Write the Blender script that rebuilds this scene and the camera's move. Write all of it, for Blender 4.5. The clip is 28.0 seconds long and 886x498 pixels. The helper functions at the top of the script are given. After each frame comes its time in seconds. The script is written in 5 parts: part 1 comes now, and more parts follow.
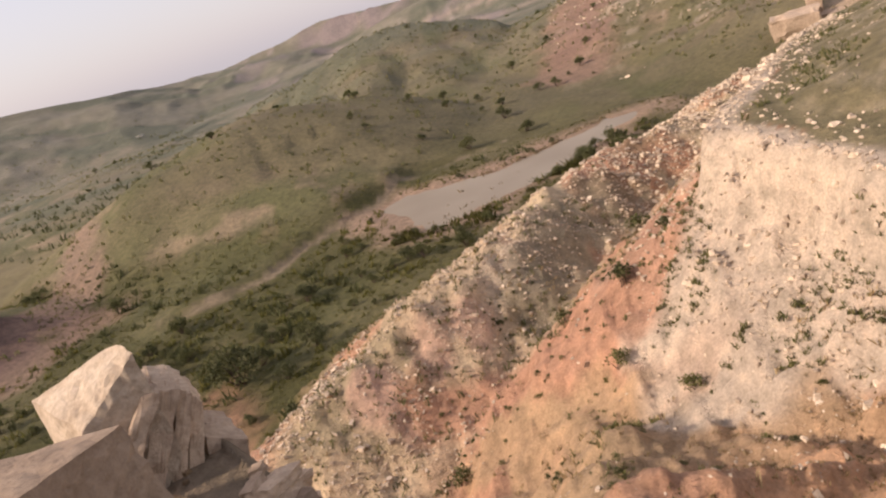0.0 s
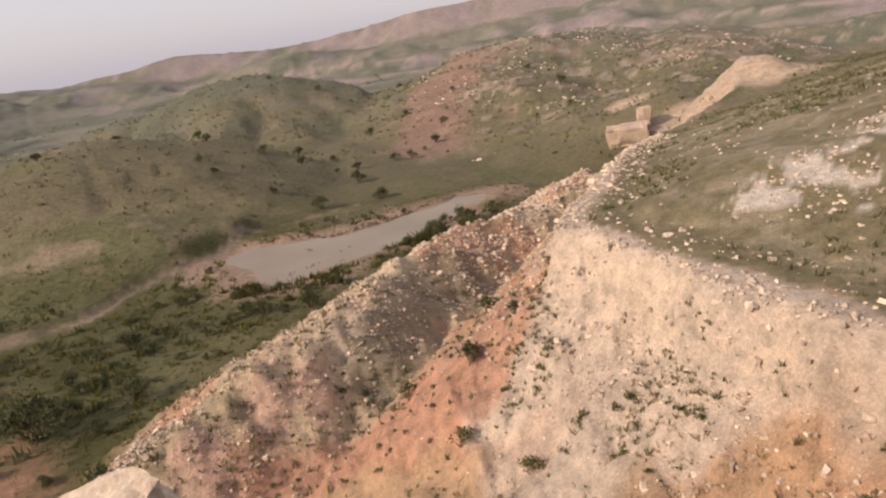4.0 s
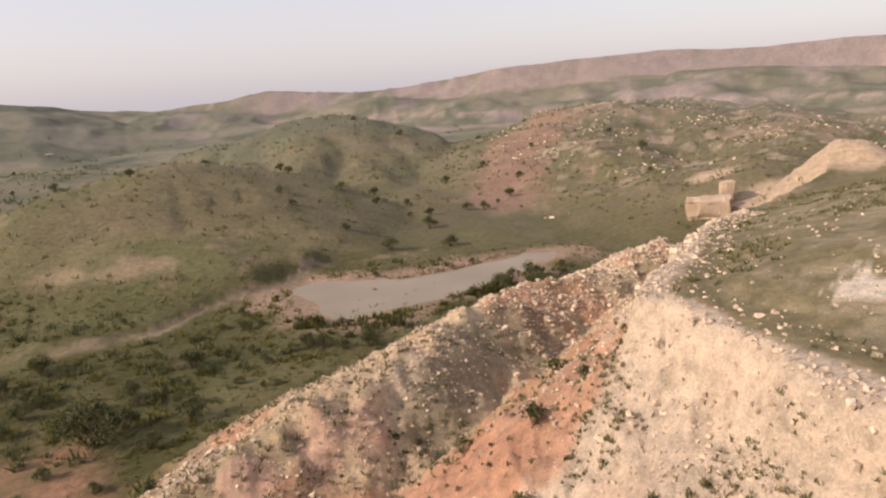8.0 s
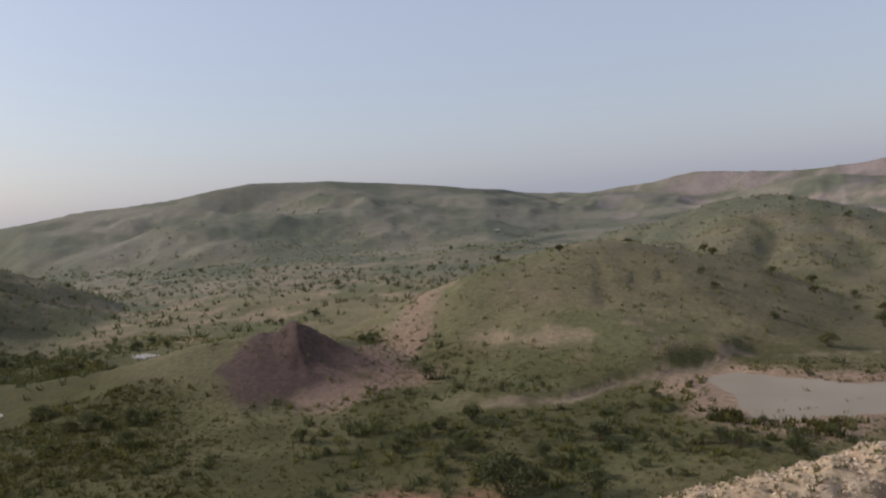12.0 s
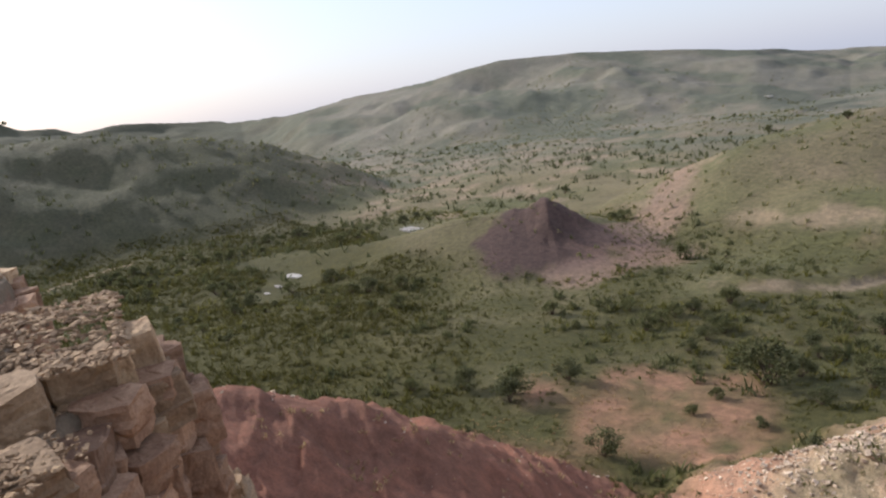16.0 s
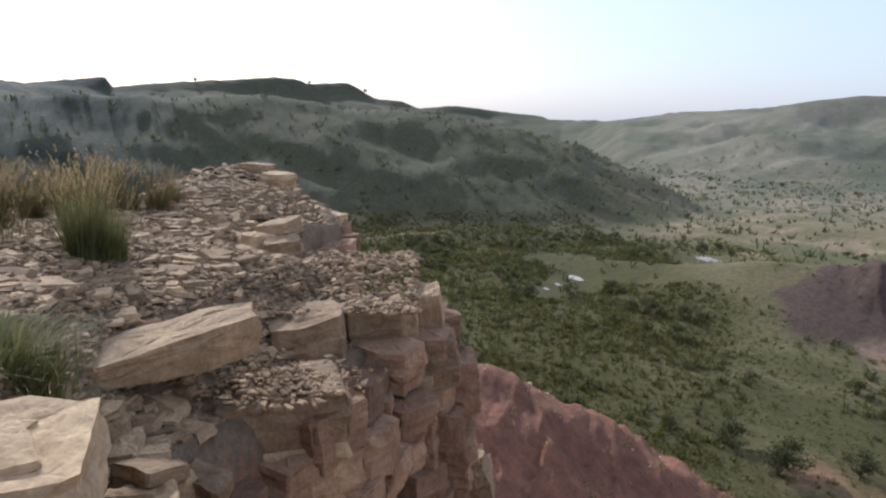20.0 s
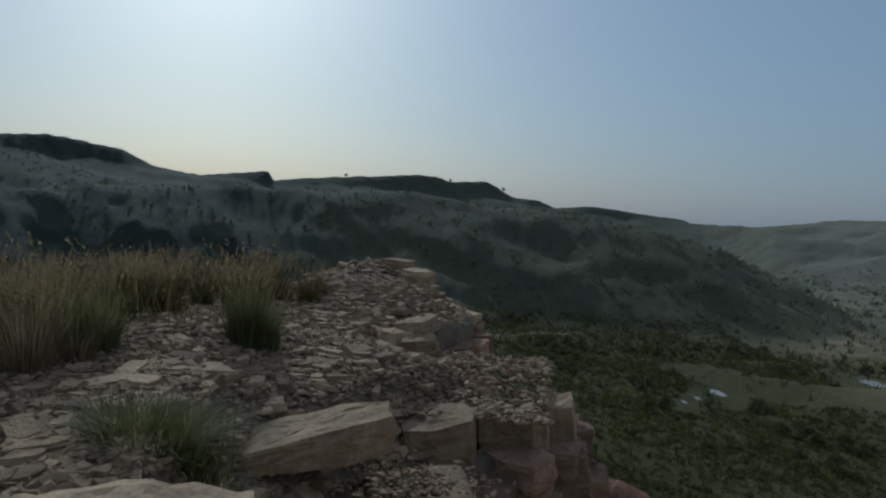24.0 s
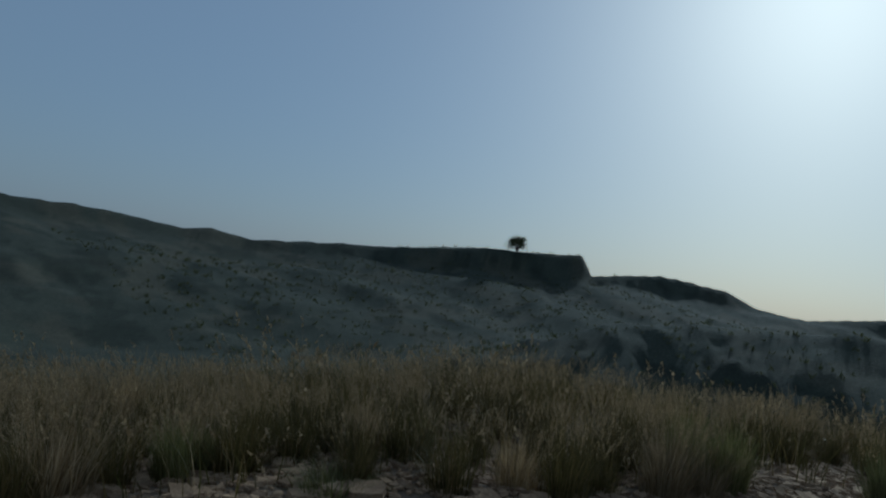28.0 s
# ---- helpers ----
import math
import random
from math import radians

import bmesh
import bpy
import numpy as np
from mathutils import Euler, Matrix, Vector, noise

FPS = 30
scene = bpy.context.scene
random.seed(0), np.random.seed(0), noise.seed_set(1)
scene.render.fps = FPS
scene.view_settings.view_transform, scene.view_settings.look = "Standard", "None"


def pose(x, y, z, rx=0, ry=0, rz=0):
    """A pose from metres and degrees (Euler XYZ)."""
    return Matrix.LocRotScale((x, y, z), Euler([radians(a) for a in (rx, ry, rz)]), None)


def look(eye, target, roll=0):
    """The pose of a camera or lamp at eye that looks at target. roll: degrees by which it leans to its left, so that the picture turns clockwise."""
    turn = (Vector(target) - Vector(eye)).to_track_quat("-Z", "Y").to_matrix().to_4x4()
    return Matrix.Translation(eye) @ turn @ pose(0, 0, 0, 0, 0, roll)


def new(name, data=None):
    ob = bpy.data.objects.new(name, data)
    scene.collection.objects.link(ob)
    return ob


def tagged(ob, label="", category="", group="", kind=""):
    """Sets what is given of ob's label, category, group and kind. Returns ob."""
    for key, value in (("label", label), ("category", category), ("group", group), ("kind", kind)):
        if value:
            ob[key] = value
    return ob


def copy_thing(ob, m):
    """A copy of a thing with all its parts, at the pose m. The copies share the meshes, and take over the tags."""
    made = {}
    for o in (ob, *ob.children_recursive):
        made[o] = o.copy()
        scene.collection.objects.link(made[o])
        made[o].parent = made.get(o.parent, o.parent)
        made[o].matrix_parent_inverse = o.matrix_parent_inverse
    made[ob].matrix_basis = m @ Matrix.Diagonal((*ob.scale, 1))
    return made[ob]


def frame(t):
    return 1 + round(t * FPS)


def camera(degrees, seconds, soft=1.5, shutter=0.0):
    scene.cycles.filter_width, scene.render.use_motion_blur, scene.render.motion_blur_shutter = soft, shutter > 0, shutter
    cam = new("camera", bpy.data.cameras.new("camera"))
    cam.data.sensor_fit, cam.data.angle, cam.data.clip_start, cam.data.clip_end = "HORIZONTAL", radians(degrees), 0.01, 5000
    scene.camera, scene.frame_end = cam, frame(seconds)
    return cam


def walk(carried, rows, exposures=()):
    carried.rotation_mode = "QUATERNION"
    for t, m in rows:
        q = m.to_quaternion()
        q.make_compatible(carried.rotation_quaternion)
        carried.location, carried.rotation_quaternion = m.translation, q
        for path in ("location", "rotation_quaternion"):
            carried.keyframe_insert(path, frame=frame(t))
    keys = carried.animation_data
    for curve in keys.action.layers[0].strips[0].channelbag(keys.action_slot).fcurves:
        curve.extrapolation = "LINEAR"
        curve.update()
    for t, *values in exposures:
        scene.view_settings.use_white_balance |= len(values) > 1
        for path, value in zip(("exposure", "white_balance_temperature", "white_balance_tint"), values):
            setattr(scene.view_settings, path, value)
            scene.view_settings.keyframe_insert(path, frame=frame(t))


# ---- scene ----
cam = camera(65.48, 28.0, soft=2.2)
PATH = [
    (0.0, 0.950, -0.417, 1.353, 69.42, 18.03, -1.46),
    (0.5, 0.843, -0.465, 1.380, 69.17, 20.33, -3.17),
    (1.0, 0.748, -0.491, 1.400, 71.44, 16.15, -8.01),
    (1.5, 0.606, -0.505, 1.421, 71.85, 15.93, -11.68),
    (2.0, 0.630, -0.501, 1.522, 74.88, 13.12, -14.50),
    (2.5, 0.539, -0.482, 1.487, 73.09, 11.03, -22.21),
    (3.0, 0.452, -0.435, 1.559, 73.01, 12.07, -22.49),
    (3.5, 0.486, -0.368, 1.649, 72.78, 9.00, -12.40),
    (4.0, 0.389, -0.346, 1.728, 72.20, 8.03, -12.30),
    (4.5, 0.361, -0.190, 1.694, 75.95, 6.84, -4.40),
    (6.5, 0.053, 0.079, 1.572, 77.48, 11.74, 0.04),
    (7.0, 0.131, 0.129, 1.606, 76.76, 6.34, -0.04),
    (7.5, 0.098, 0.113, 1.594, 77.08, 1.15, -8.11),
    (8.0, 0.000, 0.099, 1.652, 77.07, 3.41, -5.61),
    (8.5, 0.057, 0.201, 1.654, 78.85, 9.09, 7.23),
    (9.0, 0.021, 0.230, 1.663, 75.42, 8.79, 9.56),
    (9.5, -0.048, 0.190, 1.549, 77.47, 8.29, 13.77),
    (10.0, -0.008, 0.270, 1.539, 78.24, 9.29, 20.06),
    (10.5, 0.008, 0.226, 1.535, 77.90, 6.25, 18.10),
    (11.0, 0.002, 0.218, 1.634, 79.68, 4.35, 20.67),
    (11.5, -0.039, 0.135, 1.597, 85.28, 4.14, 24.96),
    (12.0, -0.022, 0.143, 1.562, 85.98, 4.22, 28.46),
    (12.5, -0.062, 0.210, 1.577, 85.64, 4.77, 30.94),
    (13.0, -0.042, 0.228, 1.534, 82.44, 6.68, 34.31),
    (13.5, 0.010, 0.252, 1.504, 79.92, 7.77, 34.75),
    (15.5, -0.036, 0.263, 1.636, 78.48, 7.45, 44.51),
    (16.0, -0.062, 0.230, 1.619, 77.75, 7.14, 48.84),
    (16.5, -0.061, 0.229, 1.632, 77.66, 6.47, 51.29),
    (17.0, -0.054, 0.239, 1.618, 79.20, 5.22, 56.27),
    (17.5, -0.015, 0.290, 1.628, 79.23, 4.17, 61.61),
    (18.0, -0.017, 0.294, 1.630, 79.50, 3.54, 65.43),
    (18.5, -0.035, 0.285, 1.622, 79.40, 2.29, 68.40),
    (19.0, -0.063, 0.268, 1.614, 78.73, 0.37, 70.22),
    (19.5, -0.076, 0.241, 1.618, 79.45, -0.87, 72.55),
    (20.0, -0.099, 0.217, 1.615, 79.41, -1.52, 74.57),
    (20.5, -0.102, 0.219, 1.617, 80.16, -2.61, 76.55),
    (21.0, -0.094, 0.215, 1.629, 82.95, -4.33, 78.01),
    (21.5, -0.089, 0.206, 1.639, 84.29, -4.02, 79.78),
    (22.0, -0.103, 0.191, 1.652, 84.59, -3.93, 79.82),
    (22.5, -0.119, 0.173, 1.659, 85.83, -4.47, 82.92),
    (24.5, 0.013, 0.085, 1.748, 87.87, -2.06, 88.57),
    (25.0, -0.036, -0.093, 1.676, 91.24, -0.76, 104.68),
    (25.5, -0.035, -0.144, 1.679, 91.64, -2.51, 114.42),
    (26.0, -0.043, -0.187, 1.683, 91.41, -2.27, 115.60),
    (26.5, -0.058, -0.230, 1.672, 91.73, -3.44, 117.00),
    (27.0, -0.005, -0.269, 1.690, 92.98, -5.29, 123.37),
    (27.5, 0.027, -0.243, 1.686, 92.98, -5.96, 128.49),
    (28.0, 0.023, -0.167, 1.674, 93.98, -7.61, 132.88),
]
EXPOSURES = [(0.0, 0.12, 6800, 22), (3.0, 0.06, 6600, 21), (4.2, -0.02, 6650, 21), (7.0, 0.08, 6750, 20), (8.0, 0.12, 6750, 20), (9.0, 0.3, 6750, 20), (11.0, 0.3, 6500, 18), (11.6, -0.4, 6000, 13), (13.0, -0.48, 5750, 12), (13.5, -0.25, 5700, 12), (15.5, 0.2, 5750, 13), (17.0, 0.12, 5550, 12), (20.0, 0.14, 5350, 10), (21.0, -0.7, 5250, 5), (22.0, -1.0, 5100, 2), (25.0, -1.72, 4650, -4), (28.0, -1.75, 4600, -5)]
walk(cam, [(t, pose(*p)) for t, *p in PATH], EXPOSURES)

# ---- daylight: hazy sky, sun low over the plateau ----
SUN_AZ, SUN_EL = 105.0, 28.0
world = bpy.data.worlds.new("hazy_sky")
scene.world = world
world.use_nodes = True
wn, wl = world.node_tree.nodes, world.node_tree.links
sky = wn.new("ShaderNodeTexSky")
sky.sky_type = "NISHITA"
sky.sun_disc = False
sky.sun_elevation = radians(SUN_EL)
sky.sun_rotation = radians(-SUN_AZ)
sky.air_density, sky.dust_density, sky.ozone_density = 1.3, 2.35, 1.5
sky.altitude = 0
veil = wn.new("ShaderNodeMix")
veil.data_type = "RGBA"
veil.inputs[0].default_value = 0.55
wl.new(sky.outputs["Color"], veil.inputs[6])
veil.inputs[7].default_value = (5.5, 5.5, 6.0, 1)
wl.new(veil.outputs[2], wn["Background"].inputs["Color"])
wn["Background"].inputs["Strength"].default_value = 0.15
sun_data = bpy.data.lights.new("sun", "SUN")
sun_data.energy, sun_data.angle, sun_data.color = 4.2, radians(2.0), (1.0, 0.90, 0.76)
sun = new("sun", sun_data)
a, e = radians(SUN_AZ), radians(SUN_EL)
sun_way = Vector((-math.sin(a) * math.cos(e), math.cos(a) * math.cos(e), math.sin(e)))
sun.matrix_world = look(sun_way * 60, (0, 0, 0))


# ---- materials ----
def mat(name, rough=0.9, metal=0.0):
    m = bpy.data.materials.new(name)
    m.use_nodes = True
    b = m.node_tree.nodes["Principled BSDF"]
    b.inputs["Roughness"].default_value = rough
    b.inputs["Metallic"].default_value = metal
    b.inputs["Specular IOR Level"].default_value = 0.2
    return m, m.node_tree.nodes, m.node_tree.links, b


def noise_node(n, l, scale, detail=6.0, rough=0.6, vec=None):
    t = n.new("ShaderNodeTexNoise")
    t.inputs["Scale"].default_value = scale
    t.inputs["Detail"].default_value = detail
    t.inputs["Roughness"].default_value = rough
    if vec is not None:
        l.new(vec, t.inputs["Vector"])
    return t


def ramp(n, l, src, stops):
    r = n.new("ShaderNodeValToRGB")
    while len(r.color_ramp.elements) < len(stops):
        r.color_ramp.elements.new(0.5)
    for el, (p, c) in zip(r.color_ramp.elements, stops):
        el.position, el.color = p, (*c, 1)
    l.new(src, r.inputs["Fac"])
    return r


def mix(n, l, kind, fac, a, b):
    m = n.new("ShaderNodeMix")
    m.data_type, m.blend_type = "RGBA", kind
    for sock, v in ((m.inputs[0], fac), (m.inputs[6], a), (m.inputs[7], b)):
        if isinstance(v, bpy.types.NodeSocket):
            l.new(v, sock)
        else:
            sock.default_value = v if isinstance(v, float) else (*v, 1)
    return m.outputs[2]


def bump(n, l, b, height, strength, dist):
    k = n.new("ShaderNodeBump")
    k.inputs["Strength"].default_value = strength
    k.inputs["Distance"].default_value = dist
    l.new(height, k.inputs["Height"])
    l.new(k.outputs["Normal"], b.inputs["Normal"])


def ground_material():
    m, n, l, b = mat("hill_ground", 0.95)
    at = n.new("ShaderNodeAttribute")
    at.attribute_name = "soil"
    geo = n.new("ShaderNodeNewGeometry")
    big = noise_node(n, l, 0.16, 8, 0.65, geo.outputs["Position"])
    mid = noise_node(n, l, 1.7, 8, 0.7, geo.outputs["Position"])
    fine = noise_node(n, l, 14.0, 5, 0.7, geo.outputs["Position"])
    c = mix(n, l, "MULTIPLY", 1.0, at.outputs["Color"], ramp(n, l, big.outputs["Fac"], [(0.3, (0.84, 0.84, 0.85)), (0.7, (1.16, 1.14, 1.12))]).outputs["Color"])
    c = mix(n, l, "MULTIPLY", 1.0, c, ramp(n, l, mid.outputs["Fac"], [(0.3, (0.62, 0.64, 0.62)), (0.52, (1.0, 1.0, 1.0)), (0.72, (1.35, 1.3, 1.25))]).outputs["Color"])
    c = mix(n, l, "MULTIPLY", 1.0, c, ramp(n, l, fine.outputs["Fac"], [(0.3, (0.75, 0.75, 0.75)), (0.7, (1.2, 1.2, 1.2))]).outputs["Color"])
    l.new(c, b.inputs["Base Color"])
    s = n.new("ShaderNodeMath")
    s.operation = "MULTIPLY_ADD"
    l.new(fine.outputs["Fac"], s.inputs[0])
    s.inputs[1].default_value = 0.15
    l.new(mid.outputs["Fac"], s.inputs[2])
    bump(n, l, b, s.outputs[0], 0.7, 0.35)
    return m


def stone_material(name, dark, pale, scale=3.0):
    m, n, l, b = mat(name, 0.9)
    tc = n.new("ShaderNodeTexCoord")
    oi = n.new("ShaderNodeObjectInfo")
    geo = n.new("ShaderNodeNewGeometry")
    a1 = noise_node(n, l, scale, 8, 0.65, geo.outputs["Position"])
    a2 = noise_node(n, l, scale * 9, 6, 0.7, geo.outputs["Position"])
    c = ramp(n, l, a1.outputs["Fac"], [(0.28, dark), (0.72, pale)]).outputs["Color"]
    c = mix(n, l, "MULTIPLY", 1.0, c, ramp(n, l, a2.outputs["Fac"], [(0.3, (0.72, 0.7, 0.68)), (0.7, (1.2, 1.2, 1.2))]).outputs["Color"])
    rnd = n.new("ShaderNodeMath")
    rnd.operation = "ADD"
    l.new(oi.outputs["Random"], rnd.inputs[0])
    l.new(geo.outputs["Random Per Island"], rnd.inputs[1])
    fr = n.new("ShaderNodeMath")
    fr.operation = "FRACT"
    l.new(rnd.outputs[0], fr.inputs[0])
    c = mix(n, l, "MULTIPLY", 1.0, c, ramp(n, l, fr.outputs[0], [(0.0, (0.6, 0.58, 0.57)), (1.0, (1.32, 1.32, 1.28))]).outputs["Color"])
    l.new(c, b.inputs["Base Color"])
    s = n.new("ShaderNodeMath")
    s.operation = "MULTIPLY_ADD"
    l.new(a2.outputs["Fac"], s.inputs[0])
    s.inputs[1].default_value = 0.3
    l.new(a1.outputs["Fac"], s.inputs[2])
    bump(n, l, b, s.outputs[0], 0.6, 0.06)
    return m


def leaf_material(name, c0, c1, c2, trans=0.42):
    m, n, l, b = mat(name, 0.7)
    geo = n.new("ShaderNodeNewGeometry")
    oi = n.new("ShaderNodeObjectInfo")
    r1 = ramp(n, l, geo.outputs["Random Per Island"], [(0.0, c0), (0.6, c1), (1.0, c2)])
    c = mix(n, l, "MULTIPLY", 1.0, r1.outputs["Color"], ramp(n, l, oi.outputs["Random"], [(0.0, (0.8, 0.8, 0.8)), (1.0, (1.2, 1.15, 1.0))]).outputs["Color"])
    l.new(c, b.inputs["Base Color"])
    t = n.new("ShaderNodeBsdfTranslucent")
    l.new(c, t.inputs["Color"])
    x = n.new("ShaderNodeMixShader")
    x.inputs[0].default_value = trans
    l.new(b.outputs[0], x.inputs[1])
    l.new(t.outputs[0], x.inputs[2])
    l.new(x.outputs[0], n["Material Output"].inputs["Surface"])
    return m


def water_material():
    m, n, l, b = mat("muddy_water", 0.45)
    b.inputs["Specular IOR Level"].default_value = 0.12
    geo = n.new("ShaderNodeNewGeometry")
    w = noise_node(n, l, 0.12, 4, 0.5, geo.outputs["Position"])
    l.new(ramp(n, l, w.outputs["Fac"], [(0.3, (0.235, 0.19, 0.135)), (0.7, (0.29, 0.24, 0.175))]).outputs["Color"], b.inputs["Base Color"])
    rip = noise_node(n, l, 3.0, 3, 0.6, geo.outputs["Position"])
    bump(n, l, b, rip.outputs["Fac"], 0.08, 0.05)
    return m


GROUND = ground_material()
SANDSTONE = stone_material("sandstone", (0.29, 0.193, 0.112), (0.54, 0.39, 0.24))
PALE_STONE = stone_material("pale_scree_stone", (0.42, 0.32, 0.225), (0.68, 0.56, 0.43), 5.0)
DARK_STONE = stone_material("brown_rubble", (0.2, 0.13, 0.075), (0.46, 0.325, 0.195), 6.0)
BUSH_LEAF = leaf_material("bush_leaf", (0.07, 0.078, 0.034), (0.11, 0.116, 0.05), (0.17, 0.165, 0.078))
REED_LEAF = leaf_material("green_reed_leaf", (0.09, 0.09, 0.025), (0.13, 0.126, 0.034), (0.19, 0.172, 0.058), 0.45)
DRY_LEAF = leaf_material("dry_grass", (0.18, 0.13, 0.068), (0.3, 0.225, 0.125), (0.46, 0.36, 0.22))
TUFT_LEAF = leaf_material("green_grass", (0.09, 0.1, 0.04), (0.15, 0.15, 0.06), (0.25, 0.22, 0.11))
BELT_LEAF = leaf_material("brown_green_grass", (0.055, 0.052, 0.018), (0.09, 0.078, 0.03), (0.17, 0.125, 0.055), 0.36)
MEADOW_LEAF = leaf_material("meadow_leaf", (0.058, 0.058, 0.015), (0.085, 0.08, 0.021), (0.125, 0.113, 0.036), 0.38)
BARK = stone_material("bark", (0.07, 0.05, 0.035), (0.15, 0.11, 0.08), 20.0)
WATER = water_material()


# ---- the lie of the land ----
def hash2(i, j, k):
    h = (i * 374761393 + j * 668265263 + k * 974634777) & 0x7FFFFFFF
    h = ((h ^ (h >> 13)) * 1274126177) & 0x7FFFFFFF
    return ((h ^ (h >> 16)) & 0xFFFF) / 65535.0


def vnoise(x, y, k=0):
    i, j = np.floor(x).astype(np.int64), np.floor(y).astype(np.int64)
    u, v = x - i, y - j
    u, v = u * u * u * (u * (u * 6 - 15) + 10), v * v * v * (v * (v * 6 - 15) + 10)
    return ((hash2(i, j, k) * (1 - u) + hash2(i + 1, j, k) * u) * (1 - v) + (hash2(i, j + 1, k) * (1 - u) + hash2(i + 1, j + 1, k) * u) * v) * 2 - 1


def fbm(x, y, size, octaves=4, k=0, gain=0.5):
    out, amp, f = 0, 1.0, 1.0 / size
    for o in range(octaves):
        out = out + amp * vnoise(x * f + 17.3 * o, y * f - 9.1 * o, k + o)
        amp, f = amp * gain, f * 2.03
    return out


def ridged(x, y, size, octaves=4, k=0):
    out, amp, f = 0, 0.5, 1.0 / size
    for o in range(octaves):
        out = out + amp * (1 - np.abs(vnoise(x * f + 7.7 * o, y * f + 3.1 * o, k + o)))
        amp, f = amp * 0.5, f * 2.1
    return out


def smooth(a, b, x):
    t = np.clip((x - a) / (b - a), 0, 1)
    return t * t * (3 - 2 * t)


def smax(a, b, k):
    h = np.clip(0.5 + 0.5 * (a - b) / k, 0, 1)
    return b * (1 - h) + a * h + k * h * (1 - h)


def spine(x, y, pts, slope, crown):
    """Height of a ridge along a crest line of (x, y, z), falling off to both sides."""
    best = np.full(x.shape, -1e9)
    for (x0, y0, z0), (x1, y1, z1) in zip(pts, pts[1:]):
        dx, dy = x1 - x0, y1 - y0
        t = np.clip(((x - x0) * dx + (y - y0) * dy) / (dx * dx + dy * dy), 0, 1)
        d = np.hypot(x - x0 - t * dx, y - y0 - t * dy)
        best = np.maximum(best, z0 + t * (z1 - z0) - slope * (np.sqrt(d * d + crown * crown) - crown))
    return best


def dist_to(line, x, y):
    return -spine(x, y, [(p[0], p[1], 0) for p in line], 1.0, 0.001)


def away(x, y, loop):
    """Signed distance to a closed outline: below zero inside."""
    d = np.full(x.shape, 1e9)
    inside = np.zeros(x.shape, bool)
    for (x0, y0), (x1, y1) in zip(loop, loop[1:] + loop[:1]):
        dx, dy = x1 - x0, y1 - y0
        t = np.clip(((x - x0) * dx + (y - y0) * dy) / (dx * dx + dy * dy), 0, 1)
        d = np.minimum(d, np.hypot(x - x0 - t * dx, y - y0 - t * dy))
        if y0 != y1:
            inside ^= ((y0 > y) != (y1 > y)) & (x < x0 + (y - y0) * dx / dy)
    return np.where(inside, -d, d)


def polar(az, dist, z):
    return (-math.sin(radians(az)) * dist, math.cos(radians(az)) * dist, z)


FLOOR = -17.0
EDGE = [(-60, -8), (-34, -2.5), (-22, 1.6), (-17.5, 1.4), (-14.6, 1.9), (-13.2, 1.8), (-11.4, 0.9), (-9.6, 0.9), (-8.3, 2.1), (-7.2, 1.5), (-6.5, 0.8), (-5.7, 0.4), (-5.15, -0.15), (-4.6, -0.42), (-3.9, -0.4), (-3.3, -0.1), (-2.7, 0.35), (-2.1, 0.75), (-1.2, 1.15), (-0.6, 1.45), (-0.2, 1.6), (0.1, 1.2), (0.45, 0.65), (1.0, 0.15), (1.7, -0.4), (2.4, -2), (4, -9), (9, -30), (0, -60), (-14, -40), (-17, -20), (-22, -12), (-40, -14)]
TERRACE = [(11.0, 6.2), (10.3, 10.5), (9.7, 13.0), (9.0, 15.4), (8.5, 18.0), (8.0, 20.6), (8.8, 22.2), (10.6, 24.6), (14.2, 31), (20, 41), (32, 57), (44, 67), (55, 77), (75, 78), (95, 60), (95, 0), (40, -16), (15, -3), (11, 2.5)]
SPUR = [(22, 52, -11.2), (14.7, 46, -11.6), (8.9, 43.3, -11.1), (4.8, 38, -10.8), (0.2, 31.6, -10.8), (-3.4, 28.3, -10.9), (-5.9, 25.8, -11.8), (-8.0, 24.2, -12.4), (-9.5, 22.3, -13.3), (-13, 22, -15)]
RED_SPUR = [(-17, 3, -5.2), (-20.3, 7.1, -6.3), (-20.2, 9.4, -7.5), (-19.3, 11.2, -8.8), (-17.5, 13.7, -11.0), (-16.3, 14.8, -12.2), (-15.4, 17.2, -14.6), (-15.2, 20.5, -17.5)]
MOUND = [(-90, 44, -17.5), (-72, 50, -15.2), (-62, 56.0, -12.9), (-55.5, 59.6, -12.1), (-53.2, 60.4, -10.9), (-50.5, 57.5, -12.9), (-47.5, 55, -15.0)]
GREEN_HILL = [[polar(27.7, 100, -14.9), polar(24.2, 104, -11.2), polar(20.3, 106, -8.4), polar(16.5, 107, -7.0), polar(13.5, 107, -8.4), polar(10.6, 106, -10.6), polar(8.2, 102, -13.2), polar(5.6, 95, -15.6)], [polar(16, 107, -7.4), polar(17, 90, -12), polar(19, 78, -15.5)], [polar(15, 107, -8.4), polar(13, 140, -13.5), polar(11, 180, -13.5)]]
CONE_HILL = [[polar(14, 215, -12), polar(11.9, 205, -9.8), polar(5.6, 202, -3.8), polar(2.9, 200, -2.2), polar(1.1, 192, -3.6), polar(-1.5, 175, -10), polar(-4, 160, -13.5), polar(-6, 150, -15.2), polar(-9, 120, -17)], [polar(2.9, 200, -2.2), polar(0.5, 165, -10.5), polar(1.5, 135, -15)], [polar(5, 200, -4), polar(4.5, 170, -10), polar(6, 150, -13)]]
